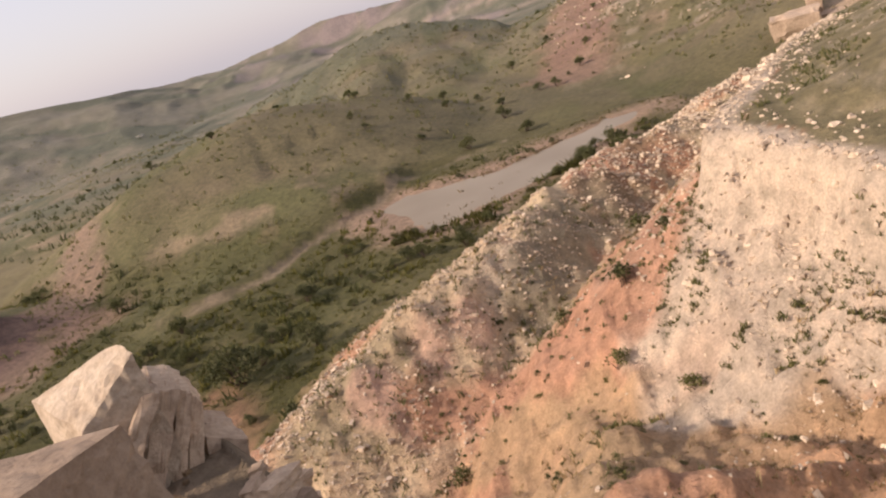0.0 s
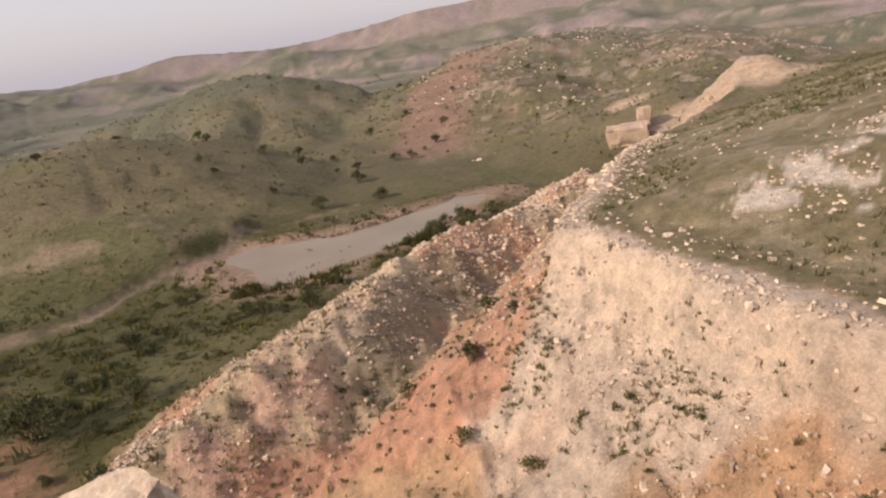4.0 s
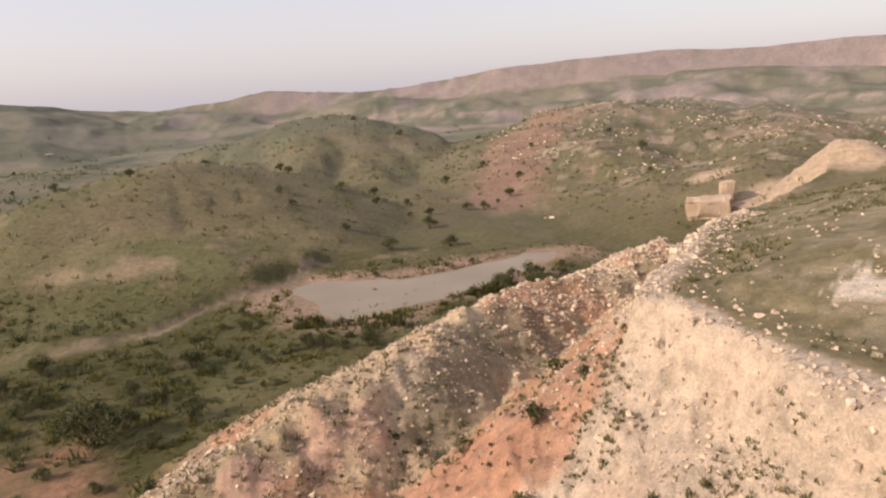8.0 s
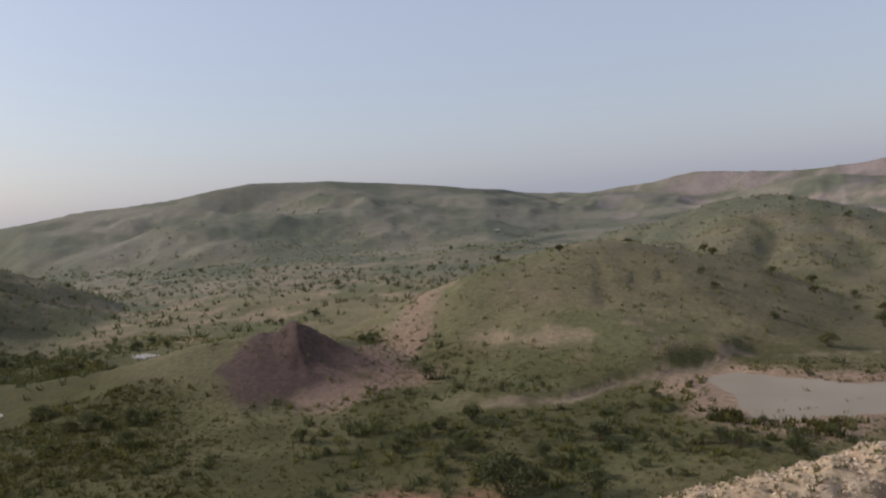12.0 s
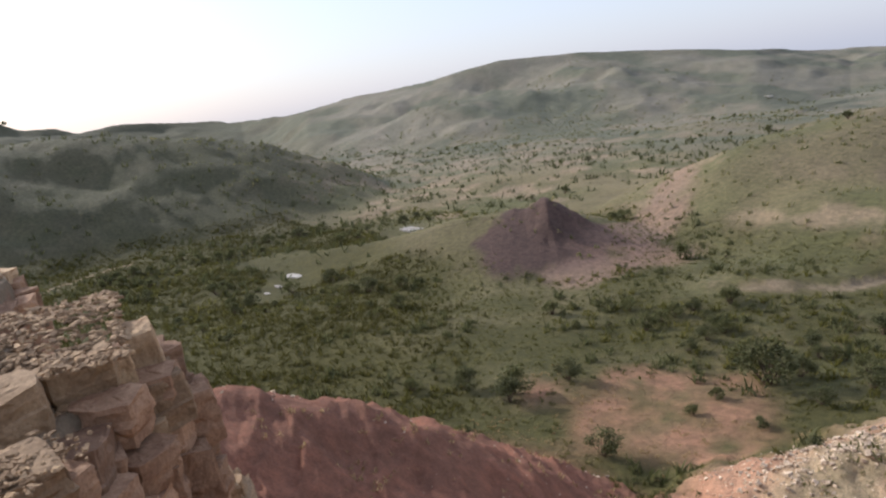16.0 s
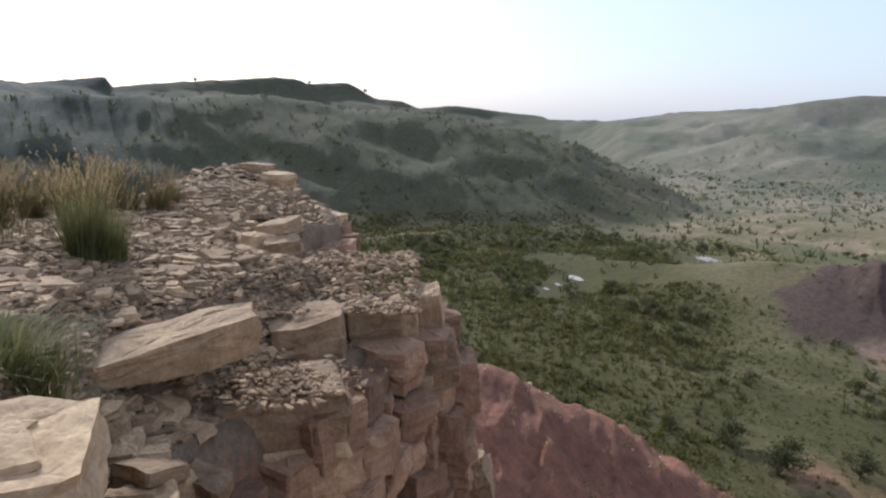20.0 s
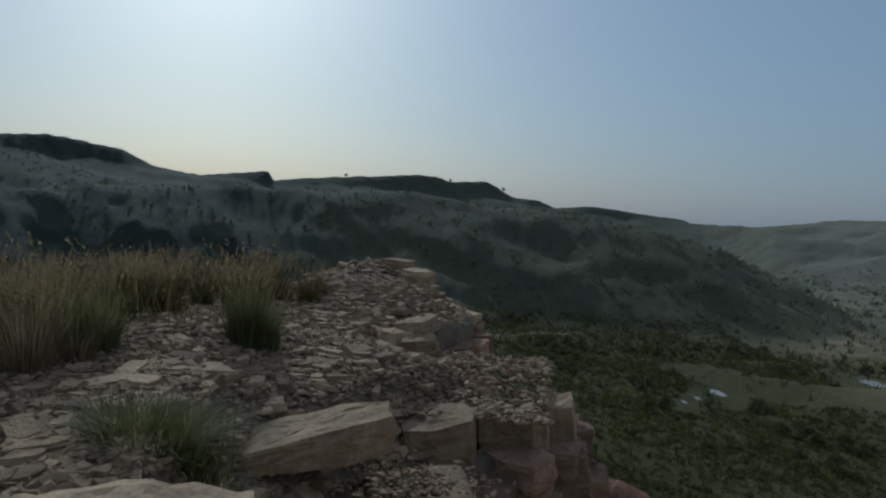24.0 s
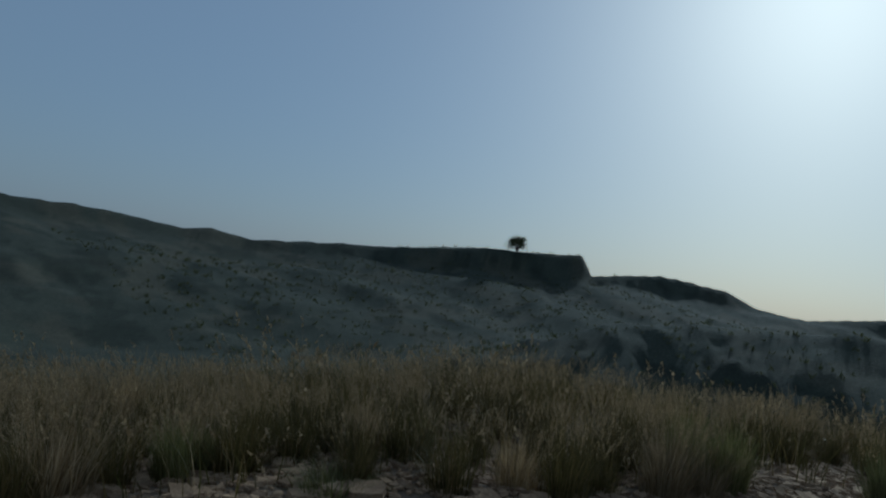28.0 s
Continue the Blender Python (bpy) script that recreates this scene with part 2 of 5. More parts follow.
FAR_BANK = [[polar(-11, 120, -16.5), polar(-13, 140, -13), polar(-15.4, 172, -8), polar(-18.1, 194, -4.6), polar(-23.2, 235, -5.5), polar(-28.1, 240, -7.4), polar(-33.8, 225, -12), polar(-50, 220, -10)], [polar(-18.1, 194, -4.8), polar(-19, 150, -9.5), polar(-18, 118, -15)], [polar(-23, 235, -6), polar(-24, 170, -8.5), polar(-23, 130, -13)], [polar(-30, 235, -8), polar(-31, 170, -9.5), polar(-30, 110, -12)]]
DARK_HILL = [[polar(118, 165, 1.5), polar(108, 168, 3.2), polar(100, 172, 4.4), polar(88.7, 176, 5.8), polar(79.6, 179, 4.3), polar(70.1, 180, 1.9), polar(67.2, 177, -2.2), polar(64.4, 171, -9.2), polar(61.8, 163, -16.9)]]
CRAGS = [[polar(-31.5, 94, -14), polar(-33.1, 93, -12.6), polar(-34.6, 93, -8.2), polar(-35.4, 93, -6.4), polar(-36.4, 93, -6.2), polar(-37.3, 92, -8.0), polar(-40, 90, -9)], [polar(-26.3, 107, -13.5), polar(-26.9, 107, -12.3), polar(-28.5, 108, -15)], [polar(-14.6, 180, -11), polar(-15.6, 186, -7.2), polar(-16.2, 186, -7.8), polar(-17.2, 190, -5.0), polar(-17.6, 190, -6.2), polar(-18.3, 192, -3.6), polar(-19.5, 195, -6)]]
WHITE_PATCHES = [(13.5, 16.9, 1.5), (15.2, 17.6, 1.9), (14.6, 15.7, 1.3), (19.2, 19.2, 1.6), (21.0, 20.0, 1.2), (17.0, 14.6, 1.4), (20.5, 15.5, 1.8)]
PALE_SKIRT = [(8.6, 23.6), (7.4, 21.4), (6.2, 19.6), (4.6, 18.5), (3.2, 17), (2.2, 15.2), (2.6, 13), (4.5, 12.4), (6.8, 11.8), (9.3, 10.9), (10.4, 9.1), (11.8, 8.7), (11.5, 14), (9.5, 20)]
TRACK = [(-29, 53, 0), (-20.5, 57.2, 0), (-17.5, 64, 0), (-10.7, 71, 0), (-8.5, 77, 0), (-3, 79, 0), (6, 82.5, 0)]
# the skyline: azimuth, elevation in degrees
SKYLINE = [(-70, 1.5), (-45, 1.8), (-35, 2.0), (-30, 1.7), (-22.8, 2.1), (-14.6, 1.8), (-8.8, 1.3), (-2.8, 0.5), (1.8, 0.3), (8.4, 0.8), (11.5, 0.3), (17.7, -0.3), (20, 0.0), (29, 1.3), (37.7, 2.3), (43.9, 2.5), (48.7, 1.7), (56.8, 1.0), (61.9, 0.2), (64.9, -0.1), (66.5, 0.5), (70, 0.8), (73.4, 1.2), (76.6, 0.9), (77.9, 1.4), (80.1, 1.6), (82.3, 2.75), (85.5, 2.6), (86, 2.9), (88, 3.05), (95, 2.3), (99.6, 1.8), (100.1, 2.55), (105.2, 1.85), (108.7, 2.2), (110.8, 3.4), (115.6, 3.9), (121.1, 3.35), (122.0, 4.95), (130, 4.4), (134.1, 4.1), (137.4, 3.6), (149.2, 2.6), (152.2, 3.0), (154.3, 2.6), (162, 3.3), (170, 3.0), (200, 2.4), (250, 2.0)]
SKY_DIST = [(-70, 420), (-10, 420), (12, 470), (19, 520), (25, 430), (48, 420), (60, 500), (65, 700), (70, 640), (79, 520), (90, 460), (100, 430), (112, 360), (121.5, 320), (140, 310), (170, 260), (250, 300)]


def land(x, y):
    r = np.hypot(x, y)
    az = np.degrees(np.arctan2(-x, y))
    az = np.where(az < -100, az + 360, az)
    far = smooth(20, 120, r)
    z = FLOOR + 0.25 * fbm(x, y, 14, 3, 3) + far * 0.8 * fbm(x, y, 60, 3, 5)
    # skyline ring
    saz, sel = [p[0] for p in SKYLINE], [p[1] for p in SKYLINE]
    sharp = np.interp(az, saz, sel)
    soft = sum(np.interp(az + o, saz, sel) for o in (-9, -6, -3, 0, 3, 6, 9)) / 7
    dc = np.interp(az, [p[0] for p in SKY_DIST], [p[1] for p in SKY_DIST])
    foot = np.interp(az, [10, 24, 52, 66, 90, 110], [0.26, 0.4, 0.42, 0.35, 0.4, 0.5])
    u0 = (1 - r / dc) / foot
    u = np.clip(u0 + 0.09 * fbm(x, y, 70, 3, 11) * smooth(0.03, 0.2, u0), 0, 1.5)
    zc = 1.6 + dc * np.tan(np.radians(sharp + (soft - sharp) * smooth(0.0, 0.12, u)))
    cliffy = np.interp(az, [8, 18, 62, 70, 96, 104, 118, 123, 140, 160], [0.3, 0.04, 0.02, 0.06, 0.07, 0.05, 0.08, 0.16, 0.12, 0.05]) * (1 + 0.5 * fbm(x, y, 60, 2, 13))
    bands = np.interp(az, [6, 16], [1.0, 0.0])
    prof = cliffy * smooth(0.0, 0.05, u) + (1 - cliffy) * (np.clip(u, 0, 1) ** 0.85 + bands * 0.035 * np.sin(u * 34 + fbm(x, y, 80, 2, 15) * 2))
    ring = zc - (zc - FLOOR) * prof
    gul = ridged(x, y, 46, 4, 21) - 0.55
    ring = ring + gul * (11 - 6.5 * smooth(86, 98, az)) * smooth(0.03, 0.3, u) * smooth(1.1, 0.6, u)
    ring = np.where(r > dc, zc - (r - dc) * 0.03, ring)
    z = smax(z, np.where(u < 1.2, ring, -50), 2.0)
    # inner hills
    rough = 1.2 * fbm(x, y, 26, 4, 31) * far
    for group, slope, crown in ((GREEN_HILL, 0.5, 18), (CONE_HILL, 0.5, 7), (FAR_BANK, 0.24, 8), (DARK_HILL, 0.43, 6)):
        h = np.full(x.shape, -1e9)
        for pts in group:
            h = np.maximum(h, spine(x, y, pts, slope, crown))
        h = h + (ridged(x, y, 30, 4, 41) - 0.6) * (2.2 if group is GREEN_HILL else 5.0) * smooth(-18, -12, h)
        if group is DARK_HILL:
            down, cross = 0.8 * x + 0.6 * y, -0.6 * x + 0.8 * y
            h = h + (ridged(cross + 4 * fbm(x, y, 40, 2, 47), down * 0.16, 17, 3, 43) - 0.6) * 4.2 * smooth(-20, -9, h) * smooth(5, -3, h)
        z = smax(z, h, 0.7)
    z = z + rough * 0.4
    for pts in CRAGS:
        c = spine(x, y, pts, 0.85, 0.8) + (ridged(x, y, 4, 3, 45) - 0.6) * 1.5
        z = np.where(r > 60, smax(z, c, 0.5), z)
    apron = spine(x, y, [(p[0] - 2.0, p[1] + 0.6, p[2] - 0.3) for p in MOUND[:4]], 0.31, 2.0)
    z = smax(z, apron, 0.6)
    md = spine(x, y, MOUND[2:], 0.78, 0.4)
    turn_ = np.arctan2(y - 60.4, x + 53.2)
    md = md + (ridged(turn_ * 14, np.hypot(y - 60.4, x + 53.2) * 0.22, 1.7, 3, 53) - 0.6) * 0.9 * smooth(1.5, 4.0, np.hypot(y - 60.4, x + 53.2))
    md = md + (ridged(x, y, 2.8, 4, 51) - 0.6) * 1.2 * smooth(-18, -14, md)
    z = smax(z, md, 0.5)
    line = np.interp(x, [-32, -29, -20.5, -17.5, -10.7, -8, 6], [51.5, 53, 57.2, 64, 71, 78, 82])
    up = y - line + 0.8 * fbm(x, y, 5, 3, 57)
    z = z + 0.5 * smooth(0.0, 1.3, up) * smooth(14, 3, up) * smooth(-33, -28, x) * smooth(5, -3, x) * (up > 0)
    # slope below the camera's plateau
    s = away(x, y, EDGE)
    wobble = 0.22 * fbm(x, y, 1.6, 3, 61)
    left = smooth(2.2, -2.0, x)
    s1 = np.maximum(s + wobble * smooth(0.0, 0.6, s), 0)
    ch = 0.7 + 3.6 * left
    t = 17.8 - ch
    fade = 15.5 + 8.5 * smooth(-30, -54, az)
    out = 0.3 - ch * smooth(0, 0.7, s1) - t * (1 - np.exp(-s1 / (fade + (14 - fade) * left)))
    rill = (ridged(x, y, 3.2, 4, 71) - 0.6) * 1.5
    out = out + rill * smooth(1.0, 5.0, s1) * smooth(40, 20, s1)
    dip = smooth(-1.5, -2.4, x) * (0.6 + 0.4 * smooth(-12.0, -8.5, x)) * smooth(107, 97, az)
    top = 0.34 + 0.06 * fbm(x, y, 1.2, 4, 81) - np.interp(-s, [0.3, 0.5, 0.75, 1.05, 1.7, 2.4, 3.5], [1.08, 0.95, 0.72, 0.44, 0.25, 0.14, 0.0]) * dip
    fall = 0.15 * np.clip(r - 10.5, 0, 40) * smooth(90, 102, az) + 0.5 * np.clip(r - 20.5, 0, 34) * smooth(104, 96, az)
    fall = fall + 0.11 * np.clip(r - 3.5, 0, 12) * smooth(128, 160, az) * smooth(230, 200, az)
    top, out = top - fall, out - fall + 0.14 * fbm(x, y, 0.9, 4, 75) * smooth(0.5, 2.5, s1)
    hill = np.where(s > 0, out - 1.08 * dip, top)
    z = smax(z, np.where(s < 60, hill, -50), 0.35 + 0.0 * x)
    z = np.where((s < 0.2) & (r < 30), hill, z)
    # red spur and scree spur
    rs = spine(x, y, RED_SPUR, 0.72, 1.6)
    crest = dist_to(RED_SPUR, x, y)
    rs = rs + (ridged(x, y, 3.4, 3, 91) - 0.6) * 0.8
    rs = rs + (ridged(0.5 * x + 0.86 * y, (0.86 * x - 0.5 * y) * 0.22, 1.1, 3, 93) - 0.6) * 0.5
    rs = rs + (ridged(0.5 * x + 0.86 * y + 0.25 * fbm(x, y, 1.5, 2, 95), (0.86 * x - 0.5 * y) * 0.1, 0.42, 2, 97) - 0.5) * 0.4 * smooth(0.8, 3.0, crest)
    z = np.where(s > 0.8, smax(z, rs, 0.4), z)
    sp = spine(x, y, SPUR, 0.6, 1.0)
    sp = sp + (ridged(x, y, 6.0, 3, 101) - 0.6) * 1.1 + 0.3 * fbm(x, y, 1.3, 4, 103)
    z = smax(z, np.where(r < 120, sp, -50), 0.5)
    # terrace with the pale face
    g = away(x, y, TERRACE) + 0.35 * fbm(x, y, 2.2, 4, 111)
    rim = np.interp(y, [20.6, 24.6, 31, 41, 57, 67, 77, 90], [-5.0, -5.3, -6.1, -7.6, -9.9, -9.8, -8.4, -7.6])
    inner = rim + np.clip(-g - 2.2, 0, 30) * 0.22 + 0.25 * fbm(x, y, 5, 4, 121) * smooth(0, 6, -g)
    face = rim - 1.7 * smooth(0, 0.7, g) - 0.74 * np.maximum(g - 0.3, 0) + (ridged(x, y, 2.4, 4, 131) - 0.6) * 0.9 * smooth(0.1, 1.2, g) + 0.16 * fbm(x, y, 0.7, 3, 133) * smooth(0, 0.5, g)
    tz = np.where(g < 0, inner, face)
    z = np.where(s > 0.5, smax(z, np.where(r < 170, tz, -50), 0.3), z)
    return z


# pond bed
POND = [(-7.6, 59.6), (-4.2, 56.6), (-0.1, 59.0), (3.6, 61.3), (7.6, 62.8), (12.3, 67.2), (18.0, 72.6), (21.5, 76), (19.5, 77.6), (16, 77.0), (11, 74.4), (6.8, 71.7), (0.7, 69.8), (-4, 70.6), (-7.6, 72.2), (-9.6, 69.5), (-8.8, 64)]


def height(x, y):
    z = land(x, y)
    p = away(x, y, POND) + 1.2 * fbm(x, y, 9, 3, 141)
    cone = FLOOR + 0.35 + 0.3 * np.maximum(p - 1.5, 0)
    z = np.where((p < 22) & (y > 50) & (x < 12), np.minimum(z, cone), z)
    w = smooth(5.0, 1.0, p) * smooth(-12.5, -14.5, z)
    bed = FLOOR - 0.22 + np.clip(p, -2, 7) * 0.1 + 0.07 * fbm(x, y, 3, 3, 145)
    z = z + (bed - z) * w
    return z


def soil(x, y, z, steep):
    """The base colour of the ground: green, bare red, pale rock, plus backlit shade and distance haze."""
    r = np.hypot(x, y)
    az = np.degrees(np.arctan2(-x, y))
    az = np.where(az < -100, az + 360, az)
    n1, n2, n3 = fbm(x, y, 22, 4, 201), fbm(x, y, 6, 4, 211), fbm(x, y, 2.0, 4, 221)
    green = np.array((0.122, 0.118, 0.05))
    olive = np.array((0.198, 0.163, 0.086))
    red = np.array((0.45, 0.225, 0.135))
    brown = np.array((0.33, 0.24, 0.155))
    pale = np.array((0.5, 0.395, 0.29))
    maroon = np.array((0.225, 0.125, 0.082))
    def blend(c, target, w):
        return c + (target - c) * np.clip(w, 0, 1)[..., None]
    c = np.broadcast_to(olive, (*x.shape, 3)).copy()
    c = blend(c, green, 0.5 + n1)
    c = blend(c, brown, smooth(0.1, 0.6, n2 + 0.6 * n1) * 0.7)
    valley = smooth(-14.5, -16.2, z) * smooth(140, 70, r)
    c = blend(c, np.array((0.08, 0.074, 0.025)), valley * (0.75 + 0.5 * n2))
    # bare red flats by the scree spur and round the mound
    flat = smooth(9.5, 5, np.hypot(x + 20, (y - 31) * 1.2) + 3 * n2)
    c = blend(c, np.array((0.3, 0.168, 0.1)), flat * (0.7 + 0.5 * n3))
    path = smooth(0.6, 0.2, -spine(x, y, TRACK, 1.0, 0.001) + 0.35 * n3)
    c = blend(c, np.array((0.27, 0.205, 0.135)), path * 0.8)
    shore = smooth(5, 1, away(x, y, POND) + 2 * n2) * smooth(20, 66, y)
    c = blend(c, np.array((0.36, 0.245, 0.17)), shore * 0.85)
    apron = smooth(15, 8, -spine(x, y, [(p[0], p[1], 0) for p in MOUND[:4]], 1.0, 0.001) + 2 * n2)
    c = blend(c, np.array((0.112, 0.098, 0.044)), apron * 0.75)
    bare = np.hypot(x + 50.2, y - 56.6)
    c = blend(c, np.array((0.09, 0.058, 0.046)), smooth(8.8, 6.8, bare + 1.6 * n3 + 1.0 * n2) * smooth(-17.2, -16.2, z))
    wash = -spine(x, y, [(-42, 52, 0), (-41, 60, 0), (-47, 72, 0), (-52, 88, 0), (-60, 110, 0)], 1.0, 0.001)
    c = blend(c, np.array((0.29, 0.19, 0.14)), smooth(3.4, 1.2, wash + 1.6 * n2) * 0.7)
    c = blend(c, np.array((0.27, 0.17, 0.12)), smooth(7, 3, np.hypot(x + 42, y - 62) + 2 * n2) * 0.7)
    # camera hill, ravine and spurs
    s = away(x, y, EDGE)
    hillside = smooth(38, 26, s + 4 * n2) * (s > 0)
    c = blend(c, blend(np.broadcast_to(red, c.shape), brown, 0.2 + 0.35 * n2), hillside * smooth(-16.6, -15, z) * (r < 60))
    c = blend(c, np.array((0.245, 0.112, 0.07)), smooth(-17.0, -15, spine(x, y, RED_SPUR, 0.62, 0.8)) * smooth(-4, -8, x) * (s > 0))
    c = blend(c, maroon * 0.7, smooth(-16.0, -14, spine(x, y, RED_SPUR, 0.62, 0.8)) * smooth(-4, -8, x) * (s > 0) * smooth(0.1, 0.5, n2) * 0.3)
    c = blend(c, np.array((0.42, 0.31, 0.165)), hillside * smooth(0.25, 0.7, n3 + n2) * 0.45 * smooth(-9, -3, x))
    c = blend(c, np.array((0.50, 0.36, 0.18)), smooth(7, 2, s + 2 * n2) * (s > 0) * smooth(-1, 1.5, x) * 0.7)
    dspur = -spine(x, y, [(p[0], p[1], 0) for p in SPUR], 1.0, 0.01)
    c = blend(c, np.array((0.5, 0.385, 0.245)), smooth(7, 3.6, dspur + 1.5 * n2) * 0.9 * (r < 80) * smooth(-12, -8.5, x))
    streak = fbm(x * 1.0 + y * 0.3, y * 0.25 - x * 0.1, 2.2, 3, 231)
    c = blend(c, red * 0.95, smooth(8, 3, dspur) * smooth(0.15, 0.45, streak) * (r < 60) * 0.8 * smooth(-12, -8.5, x))
    c = blend(c, np.array((0.5, 0.39, 0.27)), smooth(2.6, 1.2, np.hypot(x - 1.2, (y - 29.6) * 0.8) + 0.5 * n3))
    c = blend(c, olive * 0.9, smooth(6.5, 3, dspur) * smooth(0.0, 0.45, n2 + 0.4 * n3) * 0.5 * (r < 80) * smooth(-12, -8.5, x))
    g = away(x, y, TERRACE)
    c = blend(c, pale, smooth(1.25, 0.6, (g + 1.0 * n2 + 0.6 * n3) / np.interp(y, [6, 10, 14, 18, 22, 30], [0.8, 1.3, 2.8, 4.0, 4.2, 2.6])) * (g > -0.9) * (s > 1.5) * (r < 40) * smooth(2.5, 5.0, x + 0.6 * n2))
    c = blend(c, np.array((0.46, 0.285, 0.16)), smooth(14, 10, y + 1.5 * n2) * smooth(2.0, 4.0, x) * (s > 1.5) * 0.7)
    skirt = away(x, y, PALE_SKIRT) + 0.9 * n3 + 0.7 * n2
    c = blend(c, pale, smooth(0.7, -0.7, skirt) * (s > 2.0) * (g > -0.9) * (0.75 + 0.25 * smooth(0.4, -0.2, n3)))
    c = blend(c, olive * 0.95, smooth(-0.5, -1.0, g + 0.4 * n3) * (r < 170))
    n4 = fbm(x, y, 0.8, 3, 225)
    c = blend(c, np.array((0.3, 0.245, 0.16)), smooth(-1.5, -3.0, g) * smooth(0.0, 0.4, n4 + 0.4 * n2) * (r < 60) * 0.65)
    for qx, qy, qr in WHITE_PATCHES:
        c = blend(c, np.array((0.52, 0.45, 0.36)), smooth(qr, qr * 0.85, np.hypot(x - qx, (y - qy) * 1.3) + 0.9 * n4 + 0.6 * n3) * smooth(-0.35, -0.1, n4) * 0.9)
    # red chute between spur and face, dark stony band and pink slabs on the spur
    band = -spine(x, y, [(1.6, 27.5, 0), (4.0, 32, 0), (7.5, 37.5, 0)], 1.0, 0.001)
    c = blend(c, np.array((0.235, 0.195, 0.125)), smooth(2.6, 1.2, band + 0.9 * n3) * 0.8)
    chute = -spine(x, y, [(-4.5, 23.5, 0), (-1.6, 23.2, 0), (0.4, 21.5, 0), (2.0, 19.6, 0), (3.8, 19.6, 0), (5.6, 20.9, 0), (6.9, 22.4, 0)], 1.0, 0.001)
    c = blend(c, np.array((0.43, 0.235, 0.145)), smooth(1.7, 0.8, chute + 0.5 * n3) * 0.9)
    for qx, qy in ((-3.2, 25.4), (-1.2, 26.6), (-5.6, 23.6)):
        c = blend(c, np.array((0.47, 0.305, 0.215)), smooth(1.6, 0.7, np.hypot(x - qx, (y - qy) * 0.7) + 0.6 * n3) * 0.85)
    # plateau top
    c = blend(c, np.array((0.235, 0.175, 0.115)), (s < 0.1) * smooth(60, 20, r))
    # brown-green growth on the hills behind the pond
    c = blend(c, np.array((0.135, 0.115, 0.064)), smooth(72, 95, r) * smooth(34, 24, az) * smooth(260, 200, r) * (0.55 + 0.4 * n2))
    # dry ground farther off, greyed with distance: haze put into the colour
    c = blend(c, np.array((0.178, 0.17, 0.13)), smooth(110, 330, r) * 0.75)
    # darker on the hill toward the sun: its backlit shade is in the colour
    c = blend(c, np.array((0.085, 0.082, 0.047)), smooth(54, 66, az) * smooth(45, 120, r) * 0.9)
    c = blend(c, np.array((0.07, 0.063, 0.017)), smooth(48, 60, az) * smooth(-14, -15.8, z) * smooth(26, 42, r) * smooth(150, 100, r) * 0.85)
    trk = -spine(x, y, [(-103.8, 13.6, 0), (-110, 22, 0), (-113, 30, 0)], 1.0, 0.001)
    c = blend(c, np.array((0.36, 0.27, 0.18)), smooth(1.5, 0.7, trk))
    # scrub-dark and stony patches on the far hillsides
    patch = fbm(x, y * 1.6, 34, 4, 241)
    c = blend(c, np.array((0.125, 0.13, 0.088)), smooth(0.05, 0.45, patch) * smooth(120, 220, r) * smooth(70, 56, az) * 0.8)
    c = blend(c, np.array((0.28, 0.25, 0.2)), smooth(0.2, 0.5, -patch) * smooth(120, 220, r) * smooth(70, 56, az) * 0.2)
    # sunward slopes darkened, their backlit shade in the colour; mottled paler and darker
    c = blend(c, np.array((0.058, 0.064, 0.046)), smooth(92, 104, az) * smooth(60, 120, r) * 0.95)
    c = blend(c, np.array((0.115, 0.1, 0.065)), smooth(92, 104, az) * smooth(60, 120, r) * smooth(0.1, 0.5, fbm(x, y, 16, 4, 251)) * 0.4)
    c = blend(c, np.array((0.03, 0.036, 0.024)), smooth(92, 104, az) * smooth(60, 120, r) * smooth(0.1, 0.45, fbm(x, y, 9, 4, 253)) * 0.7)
    # far cliffs
    ringw = smooth(250, 330, r)
    c = blend(c, np.array((0.265, 0.215, 0.195)), ringw * (az < 16) * smooth(0.25, 0.8, steep + 0.4 * n1))
    strata = vnoise(z / 1.7 + 0.3 * n1, 0 * z, 261)
    c = blend(c, np.array((0.38, 0.29, 0.235)), ringw * smooth(12, 4, az) * smooth(0.2, 0.6, strata) * 0.5)
    bank = (az < -9) * smooth(95, 125, r) * smooth(330, 260, r)
    c = blend(c, np.array((0.33, 0.22, 0.15)), bank * smooth(0.1, 0.6, n2 + n1) * 0.35)
    c = blend(c, pale * 0.8, bank * smooth(0.35, 0.7, n3 + 0.4 * n2) * 0.6)
    for pts in CRAGS:
        cr = spine(x, y, pts, 0.85, 0.8)
        c = blend(c, np.array((0.43, 0.32, 0.215)), smooth(-3.0, -0.8, cr - z) * (r > 60) * smooth(-16, -13.5, z))
    gully = smooth(9, 3, -spine(x, y, [polar(-10, 112, 0), polar(-11, 150, 0), polar(-14.5, 190, 0)], 1.0, 0.01) + 3 * n2)
    c = blend(c, np.array((0.28, 0.175, 0.122)), gully * 0.8)
    scar = smooth(6.0, 1.5, -spine(x, y, [polar(-10.5, 128, 0), polar(-13, 152, 0), polar(-16.5, 182, 0)], 1.0, 0.01) + 4 * n2) * (r > 118)
    c = blend(c, np.array((0.25, 0.155, 0.11)), scar * 0.7)
    return c


